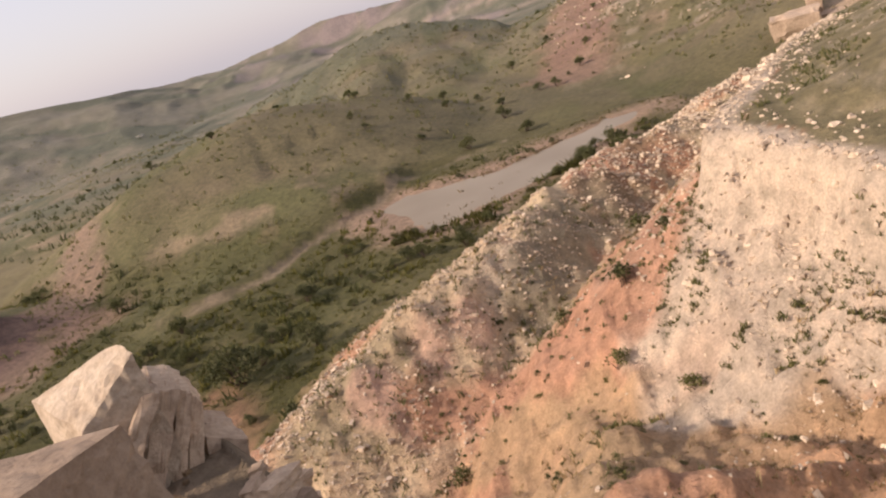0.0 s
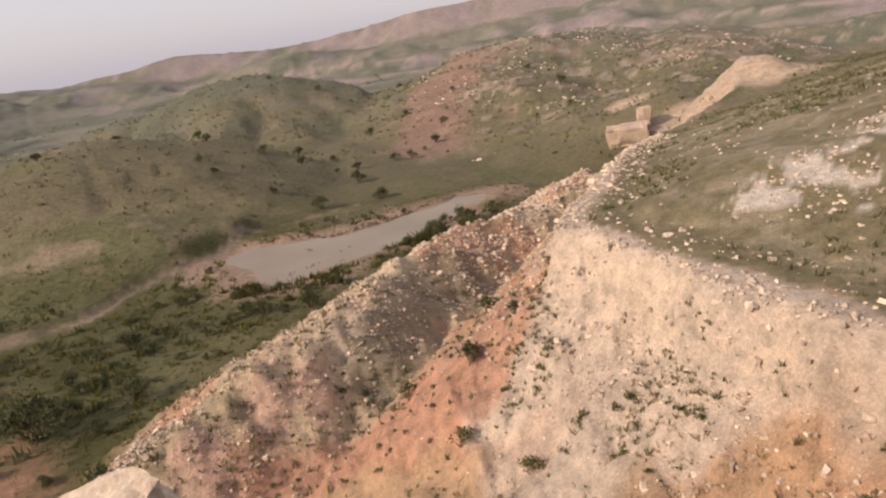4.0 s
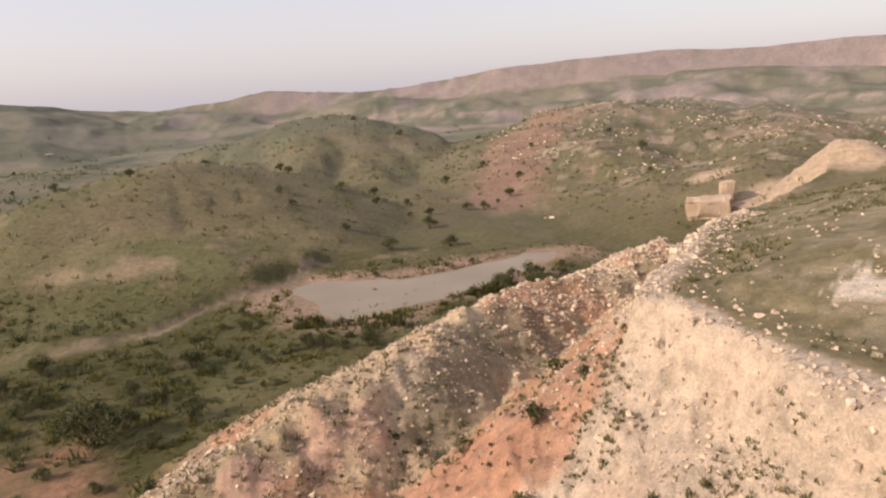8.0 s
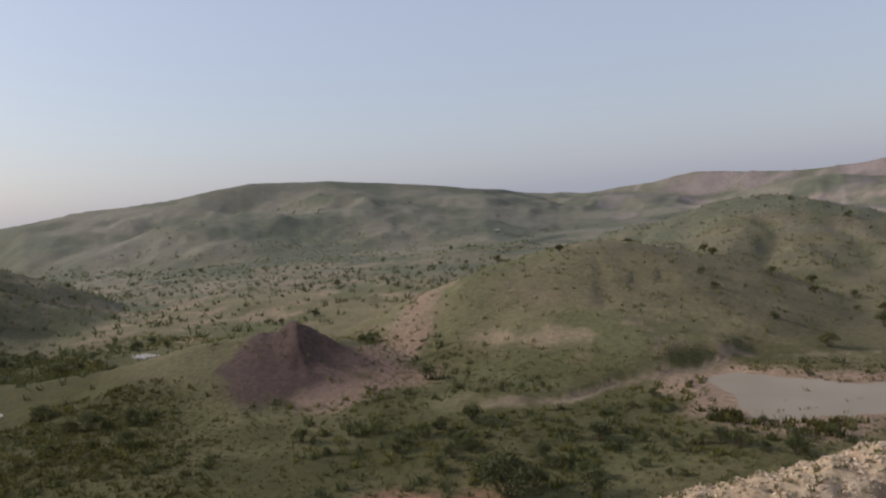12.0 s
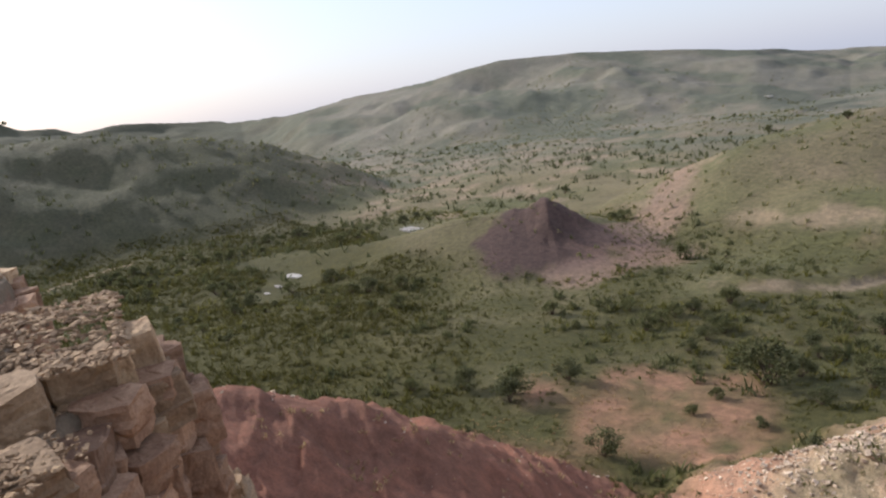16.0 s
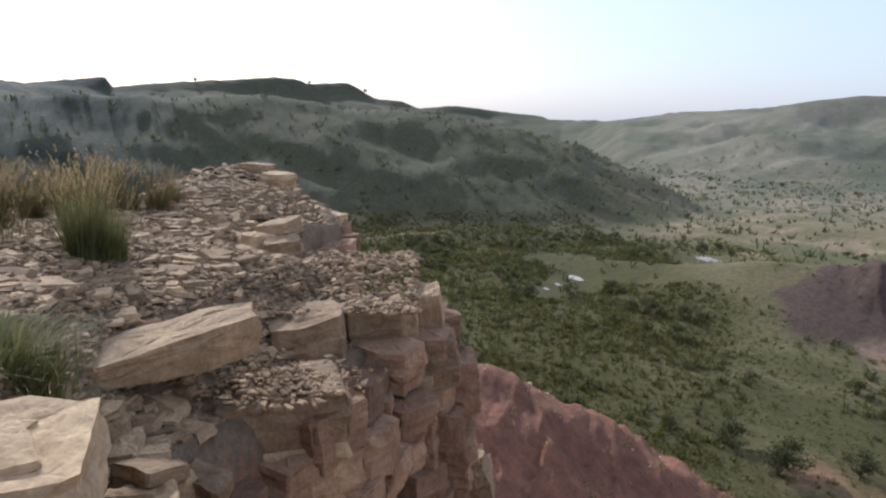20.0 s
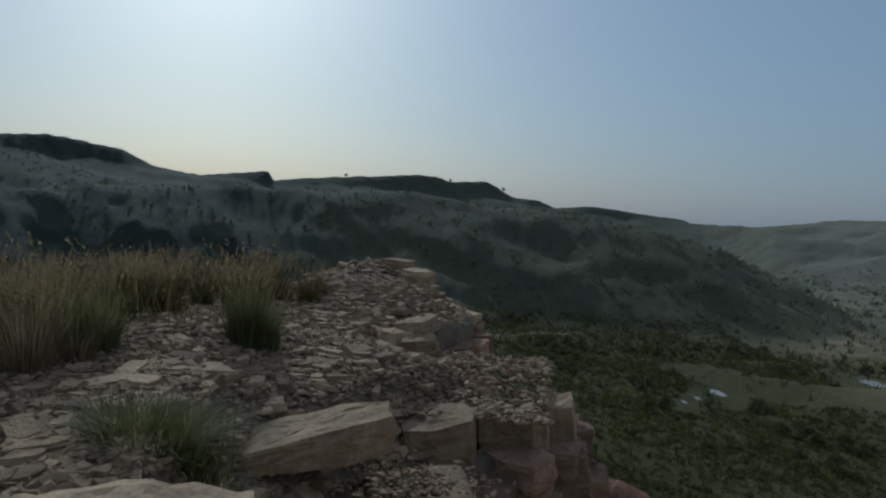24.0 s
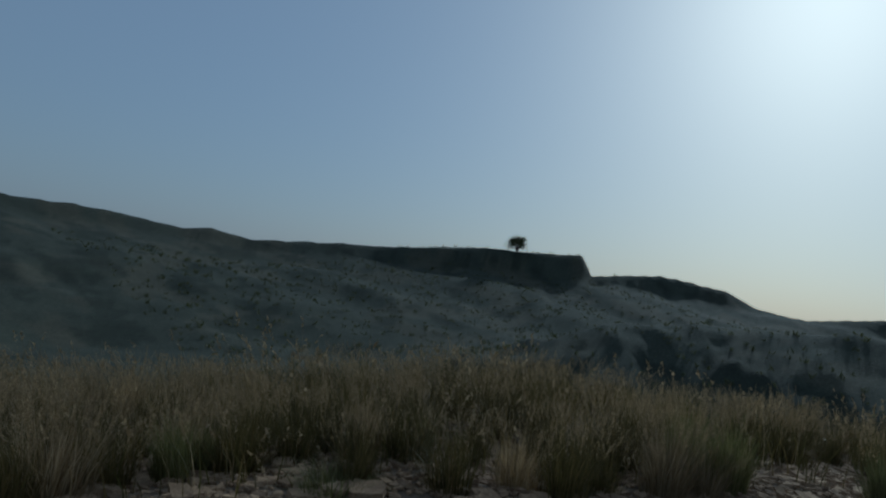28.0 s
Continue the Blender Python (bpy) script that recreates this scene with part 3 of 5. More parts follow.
def sheet_mesh():
    fine = np.linspace(-62, 172, 1000)
    rest = np.linspace(172, 298, 60)[1:-1]
    azs = np.radians(np.concatenate([fine, rest]))
    radii = np.concatenate([np.geomspace(0.5, 60, 260), np.geomspace(60, 900, 190)[1:], np.geomspace(900, 4500, 12)[1:]])
    A, R = np.meshgrid(azs, radii)
    x, y = -np.sin(A) * R, np.cos(A) * R
    z = height(x, y)
    steep = np.hypot(np.gradient(z, axis=0) / np.gradient(R, axis=0), np.gradient(z, axis=1) / (np.gradient(A, axis=1) * R))
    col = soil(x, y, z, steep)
    nr, na = R.shape
    co = np.stack([x, y, z], -1).reshape(-1, 3)
    co = np.concatenate([co, [[0, 0, 0.34]]])
    i, j = np.meshgrid(np.arange(nr - 1), np.arange(na), indexing="ij")
    k = (j + 1) % na
    quads = np.stack([i * na + j, i * na + k, (i + 1) * na + k, (i + 1) * na + j], -1).reshape(-1, 4)
    quads = quads[:, ::-1]
    me = bpy.data.meshes.new("ground")
    me.vertices.add(len(co))
    me.vertices.foreach_set("co", co.ravel())
    nq = len(quads)
    tri = np.array([(len(co) - 1, (j + 1) % na, j) for j in range(na)])[:, ::-1]
    me.loops.add(nq * 4 + len(tri) * 3)
    me.loops.foreach_set("vertex_index", np.concatenate([quads.ravel(), tri.ravel()]).astype(np.int32))
    me.polygons.add(nq + len(tri))
    me.polygons.foreach_set("loop_start", np.concatenate([np.arange(nq) * 4, nq * 4 + np.arange(len(tri)) * 3]).astype(np.int32))
    me.update(calc_edges=True)
    me.validate()
    me.polygons.foreach_set("use_smooth", np.ones(len(me.polygons), bool))
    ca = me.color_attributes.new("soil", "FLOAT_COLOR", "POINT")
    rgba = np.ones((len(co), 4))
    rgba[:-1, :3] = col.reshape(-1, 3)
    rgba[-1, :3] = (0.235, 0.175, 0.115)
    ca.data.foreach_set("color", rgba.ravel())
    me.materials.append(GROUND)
    return me


ground = tagged(new("ground", sheet_mesh()), "eroded badland valley of olive scrub, red clay and pale rock", "ground", kind="structure")


def flat_patch(name, loop, z, material):
    bm = bmesh.new()
    bm.faces.new([bm.verts.new((px, py, z)) for px, py in loop])
    me = bpy.data.meshes.new(name)
    bm.to_mesh(me)
    bm.free()
    me.materials.append(material)
    return new(name, me)


tagged(flat_patch("water", [(2 + (px - 2) * 1.12, 66 + (py - 66) * 1.14) for px, py in POND], FLOOR - 0.25, WATER), "muddy brown pond water in the valley bottom", "pond", kind="structure")


# ---- helpers for things ----
RNG = random.Random(5)


def from_arrays(name, co, faces, material, smooth_shade=False):
    me = bpy.data.meshes.new(name)
    me.from_pydata(co, [], faces)
    me.update()
    if smooth_shade:
        me.polygons.foreach_set("use_smooth", [True] * len(me.polygons))
    me.materials.append(material)
    return me


def part(name, me, parent, label=""):
    ob = new(name, me)
    ob.parent = parent
    return tagged(ob, label)


def ground_z(px, py):
    return float(height(np.array([float(px)]), np.array([float(py)]))[0])


def rock_data(name, size, seed, material, rough=0.12, cuts=3, worn=False):
    """A weathered block: a many-sided prism of thin beds, each a little proud or eroded, with broken corners."""
    rng = random.Random(seed)
    sx, sy, sz = size
    beds = max(2, min(4, int(sz / 0.2))) if cuts > 1 else 2
    base = []
    for ax, ay in ((1, 1), (-1, 1), (-1, -1), (1, -1)):
        jx, jy = 0.5 * ax * rng.uniform(0.86, 1.06), 0.5 * ay * rng.uniform(0.86, 1.06)
        c1, c2 = rng.uniform(0.01, 0.09), rng.uniform(0.01, 0.09)
        two = [(jx - ax * c1, jy), (jx, jy - ay * c2)]
        if ax * ay > 0:
            two = two[::-1]
        base += two
        mx, my = (0.0, 0.5 * ay) if ax * ay > 0 else (0.5 * ax, 0.0)
        base.append((mx * rng.uniform(0.92, 1.05) + rng.uniform(-0.1, 0.1) * (mx == 0), my * rng.uniform(0.92, 1.05) + rng.uniform(-0.1, 0.1) * (my == 0)))
    n = len(base)
    tilt = (rng.uniform(-0.06, 0.06), rng.uniform(-0.06, 0.06))
    levels = [0.0]
    for i in range(beds):
        levels.append(levels[-1] + rng.uniform(0.5, 1.5))
    levels = [v / levels[-1] - 0.5 for v in levels]
    rings, m = [], min(size)
    for i in range(beds):
        grow = 1.0 - rough * rng.uniform(-0.35, 0.75)
        dx, dy = rng.gauss(0, 0.012), rng.gauss(0, 0.012)
        for lv, q in ((levels[i] + 0.02, 0.985), (levels[i + 1] - 0.02, 1.0)):
            end = 1.0 - (0.035 if (i == beds - 1 and q == 1.0) else 0.0) - (0.06 if (i == 0 and q < 1) else 0.0)
            rings.append((lv, grow * q * end, dx, dy))
    bm = bmesh.new()
    rows = []
    off = Vector((rng.uniform(0, 50), rng.uniform(0, 50), rng.uniform(0, 50)))
    for lv, g, dx, dy in rings:
        row = []
        for px, py in base:
            p = Vector(((px * g + dx) * sx, (py * g + dy) * sy, (lv + tilt[0] * px + tilt[1] * py) * sz))
            p += Vector((px, py, 0)).normalized() * noise.noise(p / max(m, 0.05) * 1.6 + off) * rough * m * 0.9
            p.z += noise.noise(p / max(m, 0.05) * 1.3 + off * 2) * 0.10 * m
            row.append(bm.verts.new(p))
        rows.append(row)
    for r0, r1 in zip(rows, rows[1:]):
        for i in range(n):
            bm.faces.new((r0[i], r0[(i + 1) % n], r1[(i + 1) % n], r1[i]))
    for row, sign in ((rows[-1], 1), (rows[0], -1)):
        c = sum((v.co for v in row), Vector()) / n
        inner = [bm.verts.new(c + (v.co - c) * rng.uniform(0.45, 0.75) + Vector((0, 0, sign * rng.uniform(-0.01, 0.04) * m))) for v in row]
        mid = bm.verts.new(c + Vector((0, 0, sign * rng.uniform(-0.02, 0.05) * m)))
        for i in range(n):
            j = (i + 1) % n
            quad = (row[i], row[j], inner[j], inner[i])
            tri = (inner[i], inner[j], mid)
            bm.faces.new(quad if sign > 0 else quad[::-1])
            bm.faces.new(tri if sign > 0 else tri[::-1])
    if worn:
        roughen(bm, m, rng)
    me = bpy.data.meshes.new(name)
    bm.to_mesh(me)
    bm.free()
    me.materials.append(material)
    return me


def roughen(bm, m, rng, cuts=3):
    """Finer faces, uneven along the beds, with small broken bits off the edges."""
    bmesh.ops.subdivide_edges(bm, edges=[e for e in bm.edges if e.calc_length() > m * 0.12], cuts=cuts, use_grid_fill=True)
    bmesh.ops.triangulate(bm, faces=bm.faces[:])
    bm.normal_update()
    off = Vector((rng.uniform(0, 50), rng.uniform(0, 50), rng.uniform(0, 50)))
    moves = []
    for v in bm.verts:
        p = v.co / m
        a = noise.fractal(Vector((p.x * 2.2, p.y * 2.2, p.z * 4.5)) + off, 1.0, 2.0, 4)
        b = noise.cell(Vector((p.x * 3.1, p.y * 3.1, p.z * 5.0)) + off)
        moves.append(v.normal * (a * 0.045 - 0.035 * (b > 0.35)) * m)
    for v, d in zip(bm.verts, moves):
        v.co += d


def flake_shape(rng):
    """Few-sided flat broken stone, as points and faces about the origin."""
    n = rng.randint(5, 7)
    ang = sorted(rng.uniform(0, 6.283) for _ in range(n))
    rad = [rng.uniform(0.6, 1.0) for _ in range(n)]
    tilt = rng.uniform(0.7, 0.95)
    lo = [(math.cos(a) * q, math.sin(a) * q * 0.75, -0.5) for a, q in zip(ang, rad)]
    hi = [(math.cos(a) * q * tilt, math.sin(a) * q * 0.75 * tilt, 0.5 + rng.uniform(-0.2, 0.15)) for a, q in zip(ang, rad)]
    faces = [tuple(range(n, 2 * n)), tuple(reversed(range(n)))] + [(i, (i + 1) % n, n + (i + 1) % n, n + i) for i in range(n)]
    return lo + hi, faces


FLAKES = [flake_shape(random.Random(900 + i)) for i in range(14)]


def flakes_stuff(name, spots, material, label, category, tip=0.22):
    """Many small stones in one mesh. spots: x, y, z, size, thickness."""
    rng = random.Random(len(spots))
    co, faces = [], []
    for x, y, z, w, h in spots:
        v, f = FLAKES[rng.randrange(len(FLAKES))]
        turn = Euler((rng.gauss(0, tip), rng.gauss(0, tip), rng.uniform(0, 6.28))).to_matrix()
        base = len(co)
        for p in v:
            q = turn @ Vector((p[0] * w, p[1] * w, p[2] * h))
            co.append((q.x + x, q.y + y, q.z + z))
        faces += [tuple(base + i for i in g) for g in f]
    return tagged(new(name, from_arrays(name, co, faces, material)), label, category, kind="stuff")


def scatter(n, box, keep, seed):
    """Up to n places in a box of the plan at which keep(x, y, z) says so by chance."""
    rs = np.random.RandomState(seed)
    x, y = rs.uniform(box[0], box[1], n), rs.uniform(box[2], box[3], n)
    z = height(x, y)
    ok = rs.uniform(0, 1, n) < keep(x, y, z)
    return x[ok], y[ok], z[ok], rs


# ---- sandstone cliff edge beside the camera ----
def eye_block(name, az, dist, z, size, turn, seed, tilt=(0, 0), label="", group="", rough=0.1):
    x, y, _ = polar(az, dist, 0)
    ob = new(name, rock_data(name, size, seed, SANDSTONE, rough, 3, True))
    ob.matrix_world = pose(x, y, z, tilt[0], tilt[1], turn)
    return tagged(ob, label or "squared tan sandstone block at the cliff edge", "rock", group)


LEDGE_BLOCKS = [
    (74.1, 8.13, -0.59, 0.36, 0.50, 0.52, 78, 4, -12),
    (75.8, 7.77, -0.68, 0.23, 0.40, 0.38, 84, -3, -8),
    (78.6, 7.66, -0.57, 0.63, 0.70, 0.40, 83, 3, -8),
    (84.0, 7.04, -0.59, 0.81, 0.70, 0.47, 90, 3, -10),
    (78.5, 7.56, -0.87, 0.58, 0.70, 0.28, 82, 2, -8),
    (74.1, 7.88, -1.15, 0.74, 0.80, 0.58, 77, 0, -11),
    (78.7, 7.36, -1.11, 0.49, 0.70, 0.38, 84, 0, -4),
    (75.2, 7.63, -1.47, 0.57, 0.70, 0.48, 79, 0, -8),
    (85.7, 5.81, -0.84, 1.12, 0.75, 0.47, 91, 2, -5),
    (86.0, 5.85, -1.28, 1.12, 0.75, 0.42, 89, 0, -4),
]
FACE_BLOCKS = [
    (71.5, 8.24, -1.55, 0.53, 0.80, 0.70, 76, 0, -6),
    (78.8, 6.86, -1.38, 0.53, 0.70, 0.59, 83, 0, -3),
    (75.3, 7.27, -1.99, 0.59, 0.70, 0.90, 79, 0, -5),
    (72.0, 7.79, -2.21, 0.41, 0.70, 1.09, 76, 0, -4),
]
SMALL_BLOCKS = [
    (86.2, 9.55, -0.20, 0.62, 0.62, 0.42, 84, 6, -9),
    (88.4, 9.75, -0.16, 0.50, 0.55, 0.36, 110, -5, 6),
    (86.6, 9.95, 0.06, 0.55, 0.48, 0.22, 60, 5, -12),
    (89.8, 9.2, -0.2, 0.36, 0.34, 0.30, 20, 8, 9),
    (88.7, 9.15, -0.22, 0.32, 0.32, 0.27, 70, 0, 6),
    (85.6, 13.9, -0.58, 1.15, 1.00, 0.62, 90, 0, -3),
    (83.4, 14.6, -0.62, 0.80, 0.80, 0.60, 70, 0, 4),
    (88.8, 18.5, 0.25, 0.80, 0.70, 0.30, 70, 0, 3),
    (87.0, 16.0, 0.2, 0.70, 0.60, 0.34, 40, 4, 0),
]
for i, (az, dist, z, sx, sy, sz, turn, tx, ty) in enumerate(LEDGE_BLOCKS):
    eye_block("sandstone_block", az, dist, z, (sx, sy, sz), turn, 300 + i, (tx, ty), group="blocks of the cliff edge", rough=0.07)
CLIFF_STONE = stone_material("red_brown_sandstone", (0.21, 0.118, 0.072), (0.41, 0.265, 0.168))
for i, (az, dist, z, sx, sy, sz, turn, tx, ty) in enumerate(FACE_BLOCKS):
    ob = eye_block("cliff_block", az, dist, z, (sx, sy, sz), turn, 320 + i, (tx, ty), "upright reddish sandstone block below the ledge", "blocks of the cliff face", rough=0.06)
    ob.data.materials[0] = CLIFF_STONE
for i, (az, dist, z, sx, sy, sz, turn, tx, ty) in enumerate(SMALL_BLOCKS):
    eye_block("sandstone_boulder", az, dist, z, (sx, sy, sz), turn, 340 + i, (tx, ty), "weathered tan sandstone boulder on the rubble ledge", "boulders on the ledge", 0.24)
slab = eye_block("sandstone_slab", 94.0, 5.62, -0.16, (1.28, 0.6, 0.34), 98, 360, (5, -8), "long tan sandstone slab lying on the rubble", rough=0.14)
for v in slab.data.vertices:
    # thinner and lower towards the buried end, rounded at the other
    t = v.co.x / 1.28 + 0.5
    v.co.z = v.co.z * (1.0 - 0.55 * max(0.0, 0.75 - t)) - 0.03 * (1 - t)
    v.co.y *= 1.0 - 0.35 * max(0.0, t - 0.72) / 0.28 - 0.25 * max(0.0, 0.3 - t)
eye_block("sandstone_slab", 107.6, 2.86, 0.2, (1.05, 0.75, 0.46), 100, 361, (6, -3), "large flat-topped sandstone slab with a broken corner", rough=0.05)
eye_block("sandstone_slab", 106.4, 2.74, 0.43, (0.5, 0.42, 0.07), 118, 364, (5, 1), "thin broken sheet of sandstone lying on the slab", rough=0.2)
eye_block("sandstone_slab", 109.8, 2.86, 0.42, (0.44, 0.5, 0.09), 84, 365, (6, -3), "thin broken sheet of sandstone lying on the slab", rough=0.22)
eye_block("sandstone_slab", 104.6, 2.98, 0.42, (0.26, 0.3, 0.05), 140, 366, (6, -4), "thin broken sheet of sandstone lying on the slab", rough=0.25)
OUTCROP = [(71.3, 9.0, -3.0, 0.62, 0.6, 0.7, 84, 4, -14), (69.9, 9.3, -3.35, 0.5, 0.6, 0.7, 70, 0, -18), (72.4, 8.8, -2.75, 0.3, 0.4, 0.5, 95, 6, -6)]
for i, (az, dist, z, sx, sy, sz, turn, tx, ty) in enumerate(OUTCROP):
    eye_block("sandstone_outcrop", az, dist, z, (sx, sy, sz), turn, 380 + i, (tx, ty), "sunlit crumbling sandstone outcrop below the ledge", "outcrop below the ledge", 0.2)
for i, (az, dist, z, k) in enumerate([(73.7, 7.85, -0.82, 0.1), (72.3, 8.0, -1.12, 0.18), (71.9, 8.05, -1.2, 0.12)]):
    eye_block("pale_stone", az, dist, z, (k, k * 0.8, k * 0.7), 40 * i, 390 + i, (10, 14), "small pale stone caught on the cliff edge", "pale stones on the cliff edge", 0.25)
lump = random.Random(19)
for i in range(11):
    az, dist = lump.uniform(90.5, 101), lump.uniform(4.1, 5.0)
    size = (lump.uniform(0.18, 0.4), lump.uniform(0.16, 0.34), lump.uniform(0.12, 0.28))
    x, y, _ = polar(az, dist, 0)
    eye_block("sandstone_lump", az, dist, max(ground_z(x, y), -1.0) + size[2] * 0.3, size, lump.uniform(0, 180), 370 + i, (lump.uniform(-14, 14), lump.uniform(-14, 14)), "broken sandstone lump half buried in rubble", "lumps in the hollow", rough=0.16)

# courses of the cliff face below the edge
rng = random.Random(77)
course_meshes = [rock_data("cliff_block", (rng.uniform(0.55, 0.95), 0.7, rng.uniform(0.34, 0.52)), 400 + i, CLIFF_STONE, 0.06, 2, True) for i in range(7)]
FACE_LINE = [(-19.5, 1.6), (-17.5, 1.5), (-16.0, 1.75), (-14.6, 2.05), (-13.2, 1.95), (-11.4, 1.05), (-9.9, 1.2), (-8.6, 2.45), (-7.8, 2.4), (-7.1, 1.9), (-6.5, 1.3), (-5.9, 0.95), (-5.5, 0.55), (-5.05, 0.0), (-4.5, -0.22), (-3.9, -0.2), (-3.35, 0.1), (-2.8, 0.5)]
for row in range(8):
    zr = -1.05 - 0.42 * row
    for (x0, y0), (x1, y1) in zip(FACE_LINE, FACE_LINE[1:]):
        seg = math.hypot(x1 - x0, y1 - y0)
        d = rng.uniform(0, 0.4)
        while d < seg:
            t = d / seg
            ob = new("cliff_block", course_meshes[rng.randrange(7)])
            out = 0.05 * row + rng.uniform(-0.1, 0.1) - 0.1
            nx, ny = -(y1 - y0) / seg, (x1 - x0) / seg
            head = -0.9 if x0 > -5.6 else 0.5 * float(smooth(-9.5, -12.5, np.array(x0)))
            ob.matrix_world = pose(x0 + t * (x1 - x0) + nx * out, y0 + t * (y1 - y0) + ny * out, zr + head * 0.4 + rng.uniform(-0.06, 0.06), rng.uniform(-4, 4), rng.uniform(-5, 5), math.degrees(math.atan2(y1 - y0, x1 - x0)) + rng.uniform(-12, 12))
            tagged(ob, "jointed reddish sandstone block in the cliff face", "rock", "blocks of the cliff face")
            d += rng.uniform(0.6, 0.85)

# leaning block at the brink and its broken neighbours
BRINK_STONE = stone_material("pinkish_sandstone", (0.32, 0.225, 0.155), (0.52, 0.4, 0.29))


def leaning(corner, e1, e2, e3, seed, words, taper=1.0):
    """A sheared block hung from one top corner by its three edges, narrower at that end by the taper."""
    e1, e2, e3 = Vector(e1), Vector(e2), Vector(e3)
    rng = random.Random(seed)
    bm = bmesh.new()
    v = {}
    for a in (0, 1):
        for b in (0, 1):
            for c in (0, 1):
                v[a, b, c] = bm.verts.new(e1 * a * (taper + (1 - taper) * b) + e2 * b + e3 * c)
    for k in (0, 1):
        bm.faces.new((v[k, 0, 0], v[k, 1, 0], v[k, 1, 1], v[k, 0, 1]))
        bm.faces.new((v[0, k, 0], v[1, k, 0], v[1, k, 1], v[0, k, 1]))
        bm.faces.new((v[0, 0, k], v[1, 0, k], v[1, 1, k], v[0, 1, k]))
    bmesh.ops.recalc_face_normals(bm, faces=bm.faces[:])
    roughen(bm, 0.16, rng, 9)
    me = bpy.data.meshes.new("sandstone_block")
    bm.to_mesh(me)
    bm.free()
    me.materials.append(BRINK_STONE if taper == 1.0 else PALE_STONE)
    ob = new("sandstone_block", me)
    ob.location = Vector(corner)
    return tagged(ob, words, "rock", "rocks at the brink")


leaning((-0.164, 1.380, 0.701), (-0.310, 0.277, 0.033), (-0.185, -0.112, -0.152), (0.022, -0.055, -0.354), 501, "pale leaning sandstone block with a sunlit top", 0.3)
for i, (corner, across, down) in enumerate([((-0.186, 1.340, 0.570), (0.051, 0.022, -0.012), (-0.132, -0.199, -0.221)), ((-0.167, 1.398, 0.548), (0.055, 0.025, -0.025), (-0.100, -0.216, -0.254)), ((-0.139, 1.453, 0.510), (0.038, 0.003, -0.027), (-0.083, -0.209, -0.277)), ((-0.132, 1.495, 0.471), (0.033, -0.009, -0.042), (-0.061, -0.213, -0.288)), ((-0.135, 1.461, 0.319), (0.117, 0.014, -0.061), (-0.015, -0.125, -0.177))]):
    leaning(corner, across, (-0.177, 0.282, -0.022), down, 510 + i, "fractured brown sandstone slab beside the leaning block")
leaning((-0.06, 1.02, 0.66), (-0.62, 0.02, 0.0), (-0.10, -0.33, 0.05), (0.02, 0.03, -0.42), 520, "long low slab of pinkish sandstone at the brink")
brink = random.Random(41)
for i in range(14):
    w_ = brink.uniform(0.05, 0.14)
    bx, by = brink.uniform(0.06, 0.34), brink.uniform(1.05, 1.4)
    ob = new("brink_stone", rock_data("brink_stone", (w_, w_ * 0.8, w_ * 0.55), 540 + i, BRINK_STONE, 0.2, 1, True))
    ob.matrix_world = pose(bx, by, ground_z(bx, by) + w_ * 0.2, brink.uniform(-20, 20), brink.uniform(-20, 20), brink.uniform(0, 360))
    tagged(ob, "small broken sandstone piece at the brink", "stone", "broken pieces at the brink")

# ---- loose stones on the plateau ----
def belt_front(x, y):
    az = np.degrees(np.arctan2(-x, y)) % 360
    return np.interp(az, [80, 92, 100, 106, 112, 135, 165, 180], [22, 12, 9.6, 7.6, 5.5, 4.7, 4.4, 4.4])


def stony(x, y):
    r = np.hypot(x, y)
    return smooth(1.0, -0.4, r - belt_front(x, y) + 0.6 * fbm(x, y, 1.5, 3, 301))


flat_meshes = []
for i in range(10):
    q = random.Random(600 + i)
    flat_meshes.append(rock_data("flat_stone", (q.uniform(0.2, 0.46), q.uniform(0.14, 0.32), q.uniform(0.05, 0.1)), 600 + i, SANDSTONE, 0.2, 1, True))
flat_brown = [rock_data("flat_stone", (0.22 + 0.03 * i, 0.16 + 0.02 * i, 0.07), 640 + i, DARK_STONE, 0.2, 1, True) for i in range(6)]
px, py, pz, rs = scatter(3200, (-22, 0.5, -7.5, 2.0), lambda x, y, z: (away(x, y, EDGE) < -0.15) * stony(x, y) * 0.5 * (np.hypot(x, y) > 2.4) * smooth(24, 6, np.hypot(x, y)) * (np.hypot(x + 4.3, (y + 0.2) * 1.3) > 0.9), 31)
for i in range(min(len(px), 330)):
    ob = new("flat_stone", flat_brown[rs.randint(6)] if py[i] < 0.42 * px[i] else flat_meshes[rs.randint(10)])
    k = 0.28 + 0.8 * rs.uniform() ** 2.4
    ob.matrix_world = pose(px[i], py[i], pz[i] + 0.012, rs.uniform(-8, 8), rs.uniform(-8, 8), rs.uniform(0, 360)) @ Matrix.Scale(k, 4)
    tagged(ob, "flat weathered sandstone fragment on the plateau", "stone", "loose stones on the plateau")

gx, gy, gz, rs = scatter(52000, (-23, 1.5, -6.5, 2.4), lambda x, y, z: (away(x, y, EDGE) < -0.12) * stony(x, y) * (0.4 + 0.6 * smooth(-1.6, 0.2, y)) * smooth(24, 5, np.hypot(x, y)), 32)
w = rs.uniform(0.012, 0.055, len(gx)) * (0.7 + 0.3 * np.clip(np.hypot(gx, gy) / 5, 0, 5))
flakes_stuff("gravel", list(zip(gx, gy, gz + 0.01, w, w * rs.uniform(0.25, 0.7, len(gx)))), DARK_STONE, "brown shattered sandstone rubble over the plateau", "gravel")
